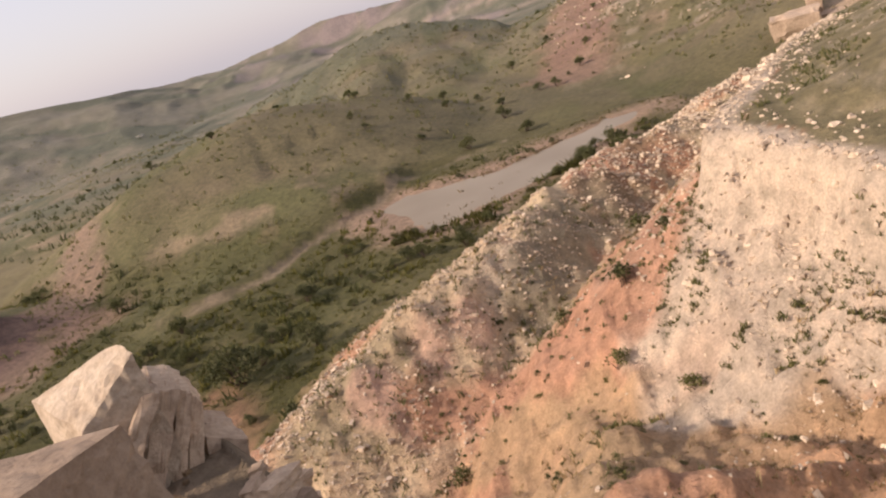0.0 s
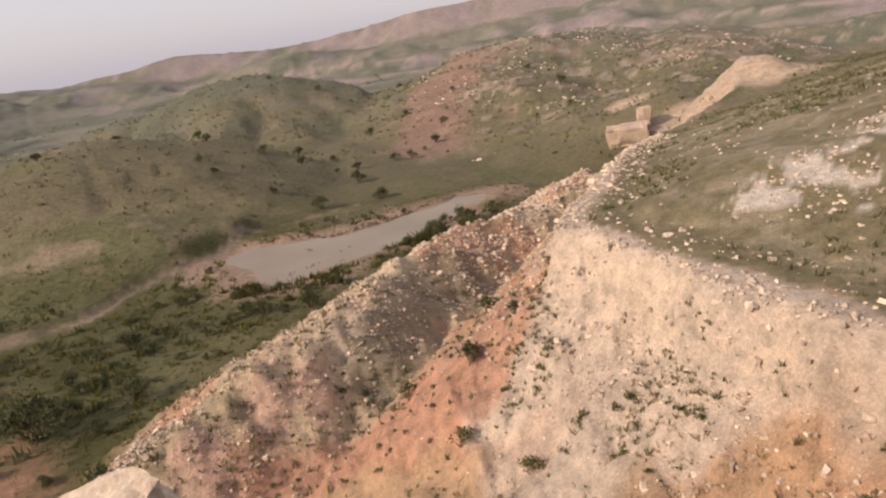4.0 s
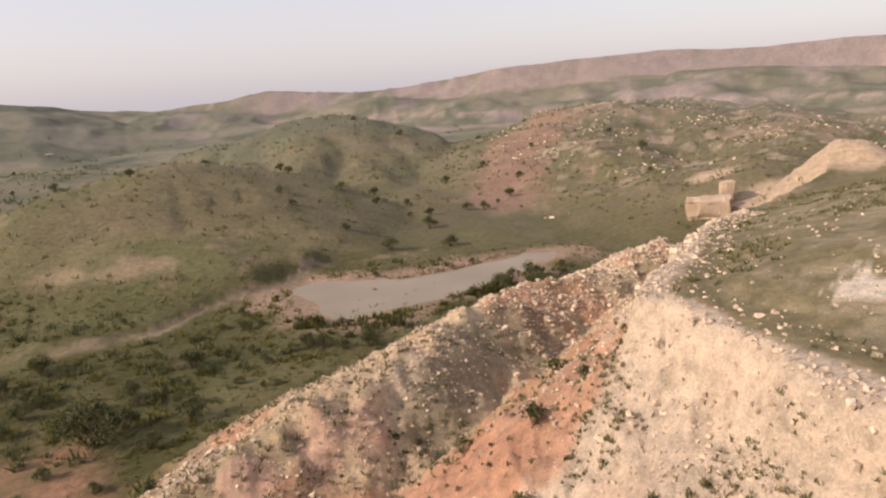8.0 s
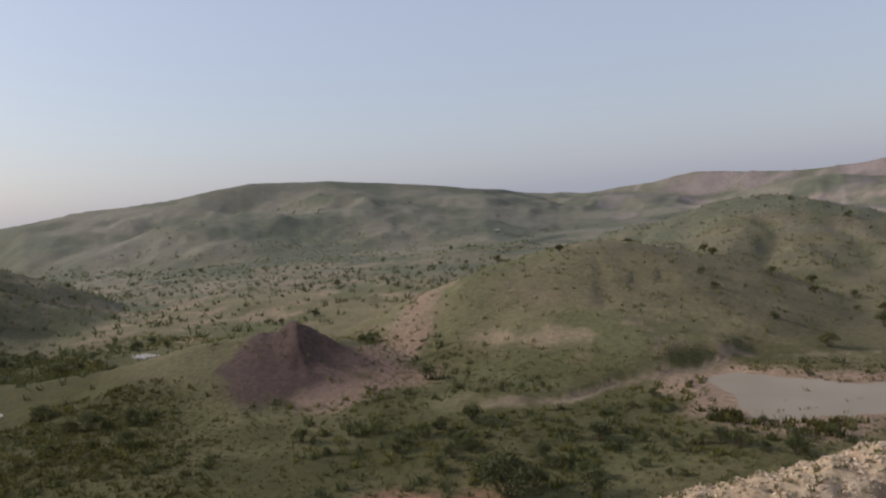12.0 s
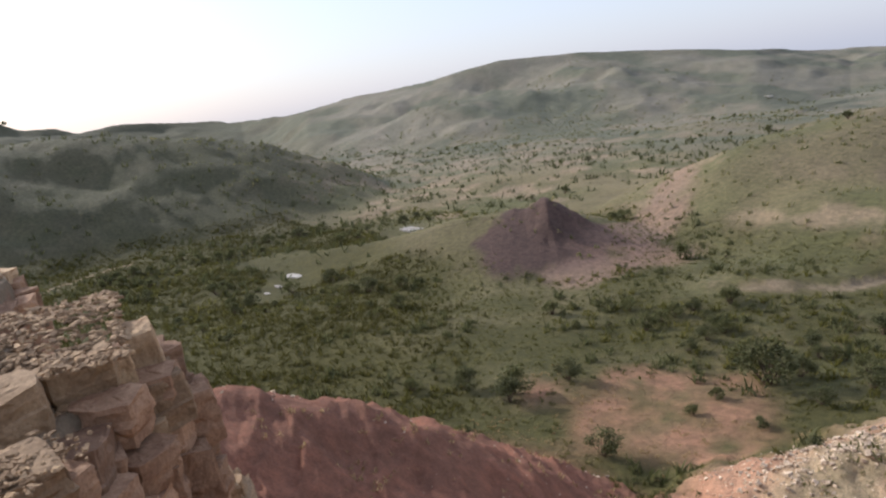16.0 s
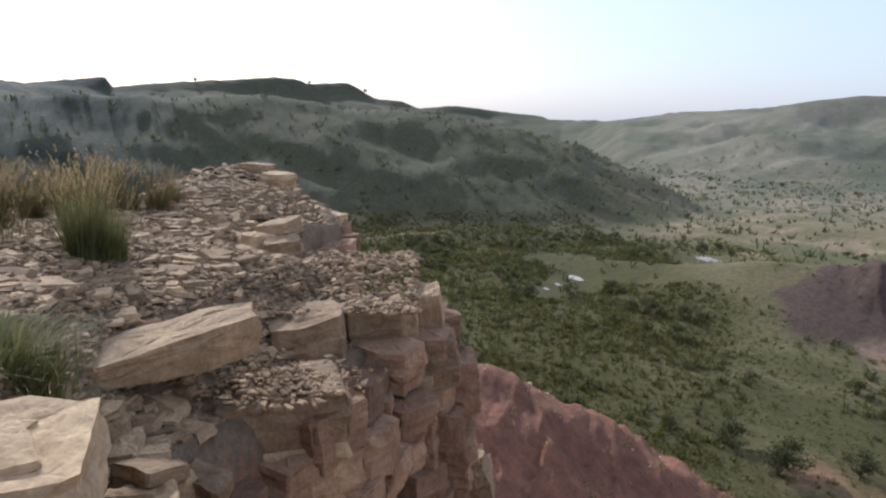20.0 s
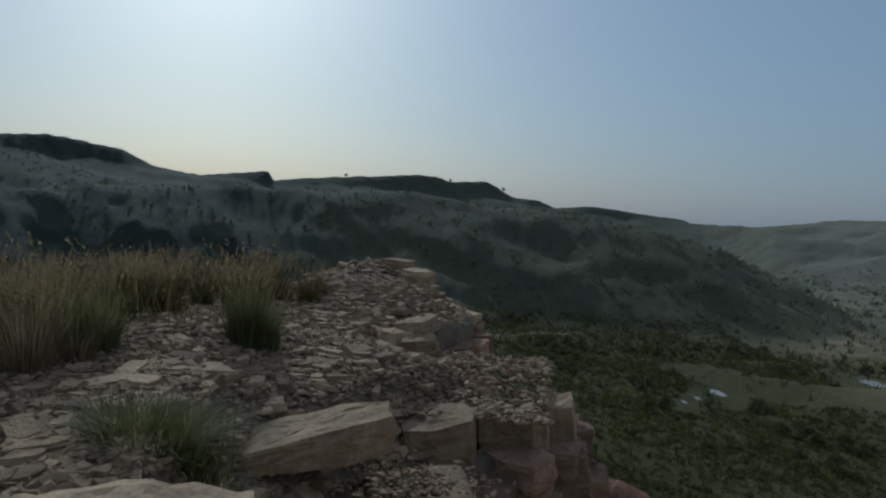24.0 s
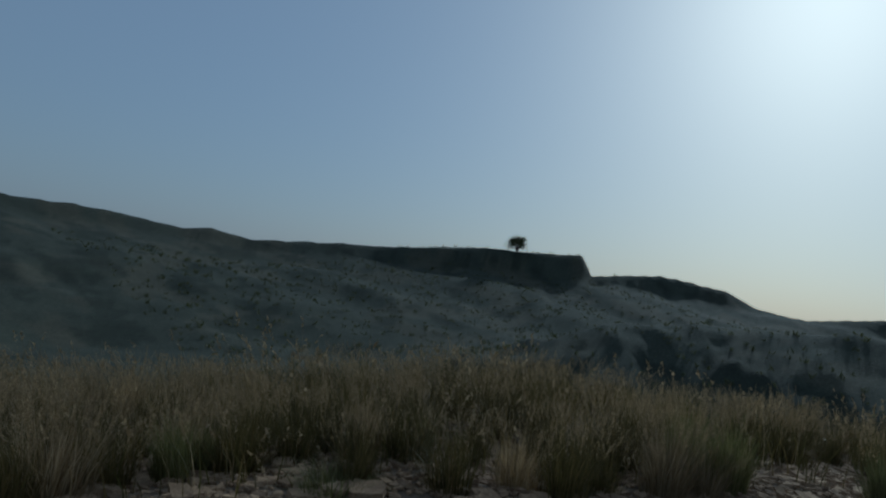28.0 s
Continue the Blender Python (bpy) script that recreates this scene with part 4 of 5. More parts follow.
# rubble on top of the front ledge
rb = []
q = random.Random(8)
for i in range(620):
    x, y, _ = polar(85.7 + q.gauss(0, 2.9), 5.8 + q.gauss(0, 0.22), 0)
    rb.append((x, y, -0.595 + q.uniform(-0.01, 0.02), 0.015 + 0.06 * q.random() ** 2, q.uniform(0.008, 0.024)))
rs = np.random.RandomState(33)
a, d = np.radians(rs.uniform(75, 88, 1100)), rs.uniform(7.0, 9.6, 1100)
x, y = -np.sin(a) * d, np.cos(a) * d
rb += list(zip(x, y, np.maximum(height(x, y), -0.36 + 0.15 * smooth(7.4, 8.6, -x)) + 0.01, rs.uniform(0.02, 0.1, 1100), rs.uniform(0.01, 0.035, 1100)))
def spread(n, az0, az1, r0, r1, base, most, seed):
    """Flakes strewn over a sector of the plateau."""
    rs = np.random.RandomState(seed)
    a, d = np.radians(rs.uniform(az0, az1, n)), rs.uniform(r0, r1, n)
    x, y = -np.sin(a) * d, np.cos(a) * d
    ok = away(x, y, EDGE) < -0.08
    x, y = x[ok], y[ok]
    w = np.minimum(base + base * 1.2 * rs.exponential(1.0, len(x)), most)
    return list(zip(x, y, height(x, y) + 0.012, w, w * rs.uniform(0.14, 0.4, len(x))))


rb += spread(9000, 76, 116, 3.2, 9.0, 0.02, 0.13, 81) + spread(2200, 79, 101, 9, 22, 0.06, 0.36, 82) + spread(5000, 96, 168, 2.4, 8.5, 0.022, 0.14, 83)
flakes_stuff("rubble", rb, DARK_STONE, "thin shattered flakes piled on the ledge", "rubble")
flakes_stuff("slab_rubble", spread(1700, 82, 108, 4.6, 13, 0.03, 0.26, 84), SANDSTONE, "tan sandstone flags and chips covering the plateau", "rubble", 0.1)
flakes_stuff("slab_rubble", spread(2000, 106, 165, 2.6, 7.5, 0.028, 0.15, 85) + spread(1700, 84, 112, 4.6, 14, 0.035, 0.26, 86), DARK_STONE, "brown sandstone chips in front of the grass", "rubble", 0.12)


# ---- scree on the slopes ----
PANS = [(-88.0, 66.8, 4.2, 2.0, 1), (-84.5, 71.5, 1.8, 0.9, 2), (-78.9, 40.3, 2.6, 1.0, 3), (-76, 36.5, 1.2, 0.5, 4), (-74, 34, 0.9, 0.4, 5), (-122.6, 273, 2.4, 1.2, 6), (-89.3, 241, 1.2, 0.8, 7)]


def clear(x, y):
    d = np.full(np.shape(x), 99.0)
    for px, py, a, b, i in PANS:
        ux, uy = -px / math.hypot(px, py), -py / math.hypot(px, py)
        along = np.clip((x - px) * ux + (y - py) * uy, 0, 4)
        d = np.minimum(d, np.hypot(x - px - along * ux, y - py - along * uy) - a)
    return d > 0.8


def scree_keep(x, y, z):
    d = dist_to(SPUR, x, y)
    g = away(x, y, TERRACE)
    spur = smooth(8, 2, d) * (0.2 + 0.8 * smooth(-0.05, 0.45, fbm(x, y, 5, 3, 311)))
    face = smooth(5, 1, g) * (g > -2.2) * smooth(2, 6, x) * 0.7 * (0.2 + 0.8 * smooth(-0.9, -0.2, g))
    slope = smooth(30, 2, away(x, y, EDGE)) * 0.16 * smooth(0.0, 0.5, fbm(x, y, 3, 3, 313))
    return np.clip(np.maximum(np.maximum(spur, face), slope), 0, 1) * (z > -16.4) * (away(x, y, EDGE) > 1.2) * (g > -2.4)


sx_, sy_, sz_, rs = scatter(100000, (-14, 30, 3, 58), scree_keep, 41)
r_ = np.hypot(sx_, sy_)
w = np.clip(0.035 + 0.05 * rs.gamma(1.0, 1.0, len(sx_)), 0.03, 0.32) * (0.5 + r_ / 75)
near = np.argsort(-w / (r_ + 4) * (sy_ > 8) * (dist_to(SPUR, sx_, sy_) < 5))[:280]
scree_meshes = [rock_data("scree_stone", (1.7, 1.25, 0.95), 660 + i, PALE_STONE, 0.22, 1) for i in range(8)]
for i in near:
    ob = new("scree_stone", scree_meshes[rs.randint(8)])
    ob.matrix_world = pose(sx_[i], sy_[i], sz_[i] + 0.2 * w[i], rs.uniform(-25, 25), rs.uniform(-25, 25), rs.uniform(0, 360)) @ Matrix.Scale(w[i] * 0.62, 4)
    tagged(ob, "pale angular stone lying on the scree", "stone", "larger stones of the scree")
rest = np.ones(len(sx_), bool)
rest[near] = False
sx_, sy_, sz_, w = sx_[rest], sy_[rest], sz_[rest], w[rest]
flakes_stuff("scree", list(zip(sx_, sy_, sz_ + 0.02, w, w * rs.uniform(0.4, 0.9, len(sx_)))), PALE_STONE, "pale broken stones strewn over the spur and the cut face", "scree")
ux, uy, uz, rs = scatter(40000, (-9, 14, 20, 44), lambda x, y, z: 0.55 * smooth(6, 2, dist_to(SPUR, x, y)) * smooth(-0.25, 0.3, fbm(x, y, 2.2, 3, 315)) * (away(x, y, TERRACE) > 0.5), 46)
w = np.clip(0.02 + 0.03 * rs.gamma(1.0, 1.0, len(ux)), 0.02, 0.14)
flakes_stuff("scree", list(zip(ux, uy, uz + 0.01, w, w * rs.uniform(0.4, 0.9, len(ux)))), PALE_STONE, "fine pale chips in bands on the spur", "scree")
tx_, ty_, tz_, rs = scatter(24000, (8, 50, 2, 60), lambda x, y, z: (away(x, y, TERRACE) < -0.8) * np.maximum(0.06, sum(smooth(qr * 1.2, qr * 0.6, np.hypot(x - qx, y - qy)) for qx, qy, qr in WHITE_PATCHES)), 42)
w = rs.uniform(0.03, 0.12, len(tx_))
flakes_stuff("scree", list(zip(tx_, ty_, tz_ + 0.02, w, w * 0.6)), PALE_STONE, "pale stones on the hillside above the terrace", "scree")
bx_, by_, bz_, rs = scatter(5000, (15, 120, 95, 230), lambda x, y, z: smooth(0.1, 0.5, fbm(x, y, 9, 3, 321)) * (np.degrees(np.arctan2(x, y)) > 9) * 0.5, 43)
w = rs.uniform(0.2, 0.6, len(bx_))
flakes_stuff("scree", list(zip(bx_, by_, bz_ + 0.05, w, w * 0.6)), PALE_STONE, "pale boulders on the far bank", "scree")
rx_, ry_, rz_, rs = scatter(5000, (-26, -6, 4, 26), lambda x, y, z: (away(x, y, EDGE) > 1.5) * 0.12 * smooth(-0.2, 0.4, fbm(x, y, 4, 3, 331)), 44)
w = 0.02 + 0.03 * rs.exponential(1.0, len(rx_))
flakes_stuff("scree", list(zip(rx_, ry_, rz_ + 0.01, w, w * 0.6)), PALE_STONE, "small pale stones on the red clay spur", "scree")
nx_, ny_, nz_, rs = scatter(9000, (-1.5, 10, -2, 12), lambda x, y, z: (away(x, y, EDGE) > 0.5) * (away(x, y, TERRACE) > 1.0) * (0.08 + 0.6 * smooth(0.1, 0.5, fbm(x, y, 1.8, 3, 391))), 45)
w = np.clip(0.012 + 0.02 * rs.gamma(1.0, 1.0, len(nx_)), 0.012, 0.12)
flakes_stuff("scree", list(zip(nx_, ny_, nz_ + 0.005, w, w * 0.6)), PALE_STONE, "cream stones on the orange slope below the brink", "scree")


# ---- plants ----
def bush_meshes(seed, wide, tall, leaves, size):
    """A thorn bush: stems from the ground, and a crown of small leaf sprays in uneven clumps."""
    q = random.Random(seed)
    clumps = []
    for _ in range(11):
        a, rr = q.uniform(0, 6.28), q.uniform(0, 0.85) ** 0.7
        clumps.append((math.cos(a) * rr * wide * 0.42, math.sin(a) * rr * wide * 0.42, tall * (0.28 + 0.5 * (1 - rr * rr) * q.uniform(0.6, 1.1)), wide * q.uniform(0.13, 0.24)))
    co, faces = [], []
    for _ in range(leaves):
        cx, cy, cz, cr = clumps[q.randrange(len(clumps))]
        d = Vector((q.gauss(0, 1), q.gauss(0, 1), q.gauss(0, 0.8))).normalized() * cr * q.uniform(0.35, 1.1)
        p = Vector((cx, cy, cz)) + d
        p.z = max(p.z, 0.05)
        u = Vector((q.gauss(0, 1), q.gauss(0, 1), q.gauss(0, 1))).normalized()
        v = u.cross(Vector((q.gauss(0, 1), q.gauss(0, 1), q.gauss(0, 1)))).normalized()
        s1, s2 = size * q.uniform(0.6, 1.4), size * q.uniform(0.3, 0.6)
        b = len(co)
        co += [tuple(p - u * s1), tuple(p + v * s2), tuple(p + u * s1), tuple(p - v * s2)]
        faces.append((b, b + 1, b + 2, b + 3))
    sco, sf = [], []
    for cx, cy, cz, cr in clumps:
        p0, p1 = Vector((q.gauss(0, 0.05), q.gauss(0, 0.05), -0.1)), Vector((cx, cy, cz))
        mid = (p0 + p1) / 2 + Vector((q.gauss(0, 0.1), q.gauss(0, 0.1), 0)) * wide * 0.2
        rad = [0.03 * wide * 0.5, 0.02 * wide * 0.5, 0.008 * wide * 0.5]
        b = len(sco)
        for p, r0 in zip((p0, mid, p1), rad):
            for k in range(4):
                sco.append((p.x + math.cos(k * 1.571) * r0, p.y + math.sin(k * 1.571) * r0, p.z))
        for lvl in range(2):
            for k in range(4):
                sf.append((b + lvl * 4 + k, b + lvl * 4 + (k + 1) % 4, b + lvl * 4 + 4 + (k + 1) % 4, b + lvl * 4 + 4 + k))
    return co, faces, sco, sf


def make_bush(name, seed, wide, tall, leaves, size, leaf, label, category, group):
    co, faces, sco, sf = bush_meshes(seed, wide, tall, leaves, size)
    ob = new(name)
    part("crown", from_arrays("crown", co, faces, leaf), ob)
    part("stem", from_arrays("stem", sco, sf, BARK), ob)
    return tagged(ob, label, category, group)


BUSHES = [make_bush("thorn_bush", 700 + i, 2.2, 1.5 + 0.25 * (i % 3), 900, 0.085, BUSH_LEAF, "dark green thorn bush on the valley side", "bush", "bushes of the valley") for i in range(4)]
SMALL = [make_bush("low_shrub", 720 + i, 0.8, 0.5, 220, 0.05, BUSH_LEAF if i % 2 else TUFT_LEAF, "small grey-green shrub on the bare slope", "shrub", "shrubs of the slopes") for i in range(3)]
first_use = set()


def plant(proto, x, y, k, turn, label="", z=None):
    m = pose(x, y, (ground_z(x, y) if z is None else z) - 0.04, 0, 0, turn)
    if proto.name not in first_use:
        first_use.add(proto.name)
        proto.matrix_world = m
        ob = proto
    else:
        ob = copy_thing(proto, m)
    ob.scale = (k, k, k * 0.95)
    if label:
        tagged(ob, label)
    return ob


q = random.Random(12)
# bushes that stand alone in the valley
for x, y, k, words in [(-17.6, 38.6, 2.0, "broad dark green bush on bare red soil"), (-20.4, 25.9, 0.95, ""), (-19.2, 32.6, 0.5, ""), (-19.0, 35.0, 0.55, ""), (-15.7, 33.2, 0.5, ""), (-28.4, 27.4, 1.1, ""), (-32.1, 27.2, 1.0, ""), (-27.6, 32, 0.9, ""), (-37.0, 61.8, 1.0, ""), (-29, 28.5, 1.2, ""), (0.6, 82.5, 1.1, ""), (-1.3, 128, 1.1, ""), (-21.2, 152, 1.3, ""), (-44.8, 99.5, 1.0, ""), (8, 84, 1.1, ""), (-34, 98, 0.9, ""), (-6, 104, 0.9, ""), (4, 110, 0.8, ""), (-14, 108, 0.9, ""), (-12, 92, 0.7, ""), (-5, 88, 0.7, "")]:
    plant(BUSHES[q.randrange(4)], x, y, k, q.uniform(0, 360), words)
# scattered over hills and plain
hx, hy, hz, rs = scatter(900, (-210, 60, 50, 260), lambda x, y, z: 0.6 * smooth(-0.1, 0.5, fbm(x, y, 24, 3, 387)) * clear(x, y) * (np.hypot(x, y) < 260) * (dist_to(SPUR, x, y) > 8) * (away(x, y, POND) > 3) * (away(x, y, TERRACE) > 4), 51)
for i in range(min(len(hx), 110)):
    plant(BUSHES[rs.randint(4)], hx[i], hy[i], 0.35 + 0.85 * rs.uniform() ** 2, rs.uniform(0, 360), z=hz[i])
# valley thicket: closer bushes along the wet bottom
vx, vy, vz, rs = scatter(1500, (-110, 20, 22, 75), lambda x, y, z: smooth(-15.3, -16.4, z) * smooth(-0.5, 0.5, fbm(x, y, 11, 3, 341)) * (np.hypot(x + 20, (y - 31) * 1.2) > 8) * (away(x, y, POND) > 0.5) * (dist_to(MOUND, x, y) > 9) * clear(x, y) * (dist_to(TRACK, x, y) > 3), 52)
for i in range(min(len(vx), 230)):
    plant(BUSHES[rs.randint(4)], vx[i], vy[i], 0.35 + 0.85 * rs.uniform() ** 2, rs.uniform(0, 360), z=vz[i])
# tufts on the pale face and the red slopes
fx, fy, fz, rs = scatter(2600, (-4, 14, 5, 30), lambda x, y, z: 0.2 * (away(x, y, EDGE) > 3) * (away(x, y, TERRACE) > 0.5) * smooth(-0.4, 0.4, fbm(x, y, 3, 3, 351)), 53)
for i in range(min(len(fx), 280)):
    plant(SMALL[rs.randint(3)], fx[i], fy[i], rs.uniform(0.18, 0.45), rs.uniform(0, 360), z=fz[i])
for x, y, k in [(6.0, 24, 1.5), (4.4, 20.5, 1.6), (3.2, 17.5, 1.3), (4.6, 15.2, 1.1), (2.4, 24.5, 1.3), (6.2, 21, 1.0), (-10.5, 27, 1.6), (-3, 20, 1.5), (-6.5, 18.5, 1.4)]:
    plant(SMALL[q.randrange(3)], x, y, k, q.uniform(0, 360), "dry grey shrub in the red gully")


def clump_stuff(name, spots, material, label, category, blades=14):
    """Low growth too dense to count: sprays of narrow leaves. spots: x, y, z, size."""
    rs = np.random.RandomState(len(spots))
    n = len(spots) * blades
    sp = np.repeat(np.array(spots), blades, axis=0)
    k = sp[:, 3]
    ang = rs.uniform(0, 2 * np.pi, n)
    off = np.stack([np.cos(ang), np.sin(ang)], 1) * (rs.uniform(0, 1, n) ** 0.6 * k * 0.55)[:, None]
    lean = rs.normal(0, 0.35, (n, 2)) * k[:, None]
    h = k * rs.uniform(0.4, 1.0, n)
    wid = k * rs.uniform(0.05, 0.13, n)
    a2 = rs.uniform(0, 2 * np.pi, n)
    wx, wy = np.cos(a2) * wid, np.sin(a2) * wid
    bx, by, bz = sp[:, 0] + off[:, 0], sp[:, 1] + off[:, 1], sp[:, 2] - 0.03
    v = np.stack([np.stack([bx - wx, by - wy, bz], 1), np.stack([bx + wx, by + wy, bz], 1), np.stack([bx + lean[:, 0] * 0.5 + wx * 0.8, by + lean[:, 1] * 0.5 + wy * 0.8, bz + h * 0.6], 1), np.stack([bx + lean[:, 0], by + lean[:, 1], bz + h], 1)], 1).reshape(-1, 3)
    me = bpy.data.meshes.new(name)
    me.vertices.add(len(v))
    me.vertices.foreach_set("co", v.ravel())
    me.loops.add(n * 4)
    me.loops.foreach_set("vertex_index", np.arange(n * 4, dtype=np.int32))
    me.polygons.add(n)
    me.polygons.foreach_set("loop_start", np.arange(n, dtype=np.int32) * 4)
    me.update(calc_edges=True)
    me.materials.append(material)
    return tagged(new(name, me), label, category, kind="stuff")


def wet(x, y, z):
    return smooth(-14.8, -16.2, z) * (np.hypot(x + 20, (y - 31) * 1.2) > 6.5) * (away(x, y, POND) > 0.3) * (dist_to(MOUND, x, y) > 6) * clear(x, y) * (dist_to(TRACK, x, y) > 1.8)
cx_, cy_, cz_, rs = scatter(24000, (-105, 25, 20, 80), lambda x, y, z: wet(x, y, z) * 0.8 * smooth(66, 50, np.degrees(np.arctan2(-x, y))), 61)
clump_stuff("valley_grass", list(zip(cx_, cy_, cz_, rs.uniform(0.12, 0.34, len(cx_)))), REED_LEAF, "low fresh green grass on the valley bottom", "grass", 8)
cx_, cy_, cz_, rs = scatter(9000, (-105, 25, 20, 80), lambda x, y, z: 0.5 * wet(x, y, z) * smooth(-0.3, 0.6, fbm(x, y, 11, 3, 341)), 65)
clump_stuff("valley_reeds", list(zip(cx_, cy_, cz_, rs.uniform(0.3, 0.7, len(cx_)))), REED_LEAF, "taller green reeds in the wet hollows", "reeds", 12)
cx_, cy_, cz_, rs = scatter(4200, (-110, 10, 18, 78), lambda x, y, z: wet(x, y, z) * smooth(0.0, 0.4, fbm(x, y, 7, 3, 345)) * 0.8, 67)
clump_stuff("valley_scrub", list(zip(cx_, cy_, cz_, 0.35 + 0.6 * rs.uniform(0, 1, len(cx_)) ** 2)), BUSH_LEAF, "low dark green scrub along the valley bottom", "scrub", 16)
cx_, cy_, cz_, rs = scatter(56000, (-125, -22, 6, 62), lambda x, y, z: wet(x, y, z) * smooth(46, 56, np.degrees(np.arctan2(-x, y))) * (0.5 + 0.5 * smooth(-0.2, 0.4, fbm(x, y, 9, 3, 347))), 68)
clump_stuff("meadow_scrub", list(zip(cx_, cy_, cz_, 0.16 + 0.55 * rs.uniform(0, 1, len(cx_)) ** 4)), MEADOW_LEAF, "dark green meadow and low scrub below the cliff", "scrub", 8)
cx_, cy_, cz_, rs = scatter(20000, (-200, 100, 55, 240), lambda x, y, z: 0.55 * (z > -16.4) * (away(x, y, TERRACE) > 2), 62)
shore = [(-6.5, 56.5), (-3.5, 55.0), (0.5, 57.5), (4.5, 60.0), (8.5, 61.5), (12.0, 65.0)]
sx, sy, sz, rs2 = scatter(5000, (-9, 14, 53, 68), lambda x, y, z: 0.3 * smooth(3.2, 0.4, dist_to([(*p, 0) for p in shore], x, y)) * smooth(-0.3, 0.5, fbm(x, y, 3, 3, 349)) * (away(x, y, POND) > 0.3), 69)
clump_stuff("shore_scrub", list(zip(sx, sy, sz, rs2.uniform(0.3, 0.9, len(sx)))), MEADOW_LEAF, "dark reeds and scrub along the near shore of the pond", "scrub", 14)
clump_stuff("hill_scrub", list(zip(cx_, cy_, cz_, rs.uniform(0.3, 0.8, len(cx_)))), TUFT_LEAF, "sparse olive scrub over the hills", "scrub", 7)
cx_, cy_, cz_, rs = scatter(42000, (-14, 70, 3, 75), lambda x, y, z: np.maximum(smooth(-0.5, -2.5, away(x, y, TERRACE)) * 0.55, smooth(9, 4, dist_to(SPUR, x, y)) * 0.45) * smooth(-0.3, 0.4, fbm(x, y, 6, 3, 361)) * (away(x, y, EDGE) > 2), 63)
clump_stuff("slope_grass", list(zip(cx_, cy_, cz_, rs.uniform(0.12, 0.36, len(cx_)))), TUFT_LEAF, "short grass on the terrace slope and the spur", "grass", 9)
cx_, cy_, cz_, rs = scatter(9000, (-30, 10, 2, 34), lambda x, y, z: 0.5 * (away(x, y, EDGE) > 1.2) * (away(x, y, TERRACE) > 1) * smooth(0.0, 0.5, fbm(x, y, 3, 3, 371)), 64)
clump_stuff("dry_slope_grass", list(zip(cx_, cy_, cz_, rs.uniform(0.1, 0.25, len(cx_)))), DRY_LEAF, "yellow dry grass on the slope below the cliff", "grass", 9)
cx_, cy_, cz_, rs = scatter(9000, (-1.5, 10, -2, 13), lambda x, y, z: (away(x, y, EDGE) > 0.4) * (away(x, y, TERRACE) > 1.5) * (0.15 + 0.7 * smooth(0.0, 0.5, fbm(x, y, 2.2, 3, 393))), 66)
clump_stuff("brink_grass", list(zip(cx_, cy_, cz_, rs.uniform(0.05, 0.13, len(cx_)))), DRY_LEAF, "short yellow grass on the slope below the brink", "grass", 10)


def grass_mesh(seed, tall, wide, blades, heads):
    """Arching blades and, on tall stalks, feathery seed heads."""
    q = random.Random(seed)
    co, faces = [], []

    def ribbon(p, lean, h, w, segs=4):
        b = len(co)
        side = Vector((-lean.y, lean.x, 0))
        side = side.normalized() if side.length > 1e-4 else Vector((1, 0, 0))
        for i in range(segs + 1):
            t = i / segs
            c = p + Vector((lean.x * t * t, lean.y * t * t, h * (t - 0.25 * t * t * min(lean.length / h, 1.2))))
            ww = side * w * (1 - t) ** 0.7
            co.append(tuple(c - ww))
            co.append(tuple(c + ww))
        for i in range(segs):
            faces.append((b + 2 * i, b + 2 * i + 1, b + 2 * i + 3, b + 2 * i + 2))
        return c

    wind = Vector((0.25, 0.1, 0))
    for i in range(blades):
        a, rr = q.uniform(0, 6.28), q.uniform(0, 1) ** 0.6 * wide * 0.3
        p = Vector((math.cos(a) * rr, math.sin(a) * rr, -0.05))
        lean = Vector((math.cos(a), math.sin(a), 0)) * q.uniform(0.05, 0.45) * wide + Vector((q.gauss(0, 0.08), q.gauss(0, 0.08), 0)) + wind * tall * 0.3
        ribbon(p, lean, tall * q.uniform(0.45, 0.85), q.uniform(0.003, 0.006))
    hco, hf = [], []
    for i in range(heads):
        a, rr = q.uniform(0, 6.28), q.uniform(0, 1) ** 0.6 * wide * 0.25
        p = Vector((math.cos(a) * rr, math.sin(a) * rr, -0.05))
        lean = Vector((math.cos(a), math.sin(a), 0)) * q.uniform(0.1, 0.4) * wide + wind * tall * q.uniform(0.3, 0.8)
        tip = ribbon(p, lean, tall * q.uniform(0.8, 1.1), 0.0022, 5)
        way = (Vector((lean.x, lean.y, 0)) * 0.8 + Vector((0, 0, tall * 0.55))).normalized()
        for k in range(16):
            c = tip - way * 0.012 * k + Vector((q.gauss(0, 0.006), q.gauss(0, 0.006), 0))
            d = (way + Vector((q.gauss(0, 0.5), q.gauss(0, 0.5), q.gauss(0, 0.3)))).normalized() * q.uniform(0.012, 0.028)
            s = d.cross(Vector((q.gauss(0, 1), q.gauss(0, 1), q.gauss(0, 1)))).normalized() * 0.0035
            b = len(hco)
            hco += [tuple(c - s), tuple(c + s), tuple(c + d)]
            hf.append((b, b + 1, b + 2))
    return co, faces, hco, hf


def make_tuft(seed, tall, wide, blades, heads, leaf, label, group):
    co, f, hco, hf = grass_mesh(seed, tall, wide, blades, heads)
    ob = new("grass_tuft")
    part("foliage", from_arrays("foliage", co, f, leaf), ob)
    if hf:
        part("seed_head", from_arrays("seed_head", hco, hf, DRY_LEAF), ob, "straw-coloured seed heads")
    return tagged(ob, label, "grass", group)


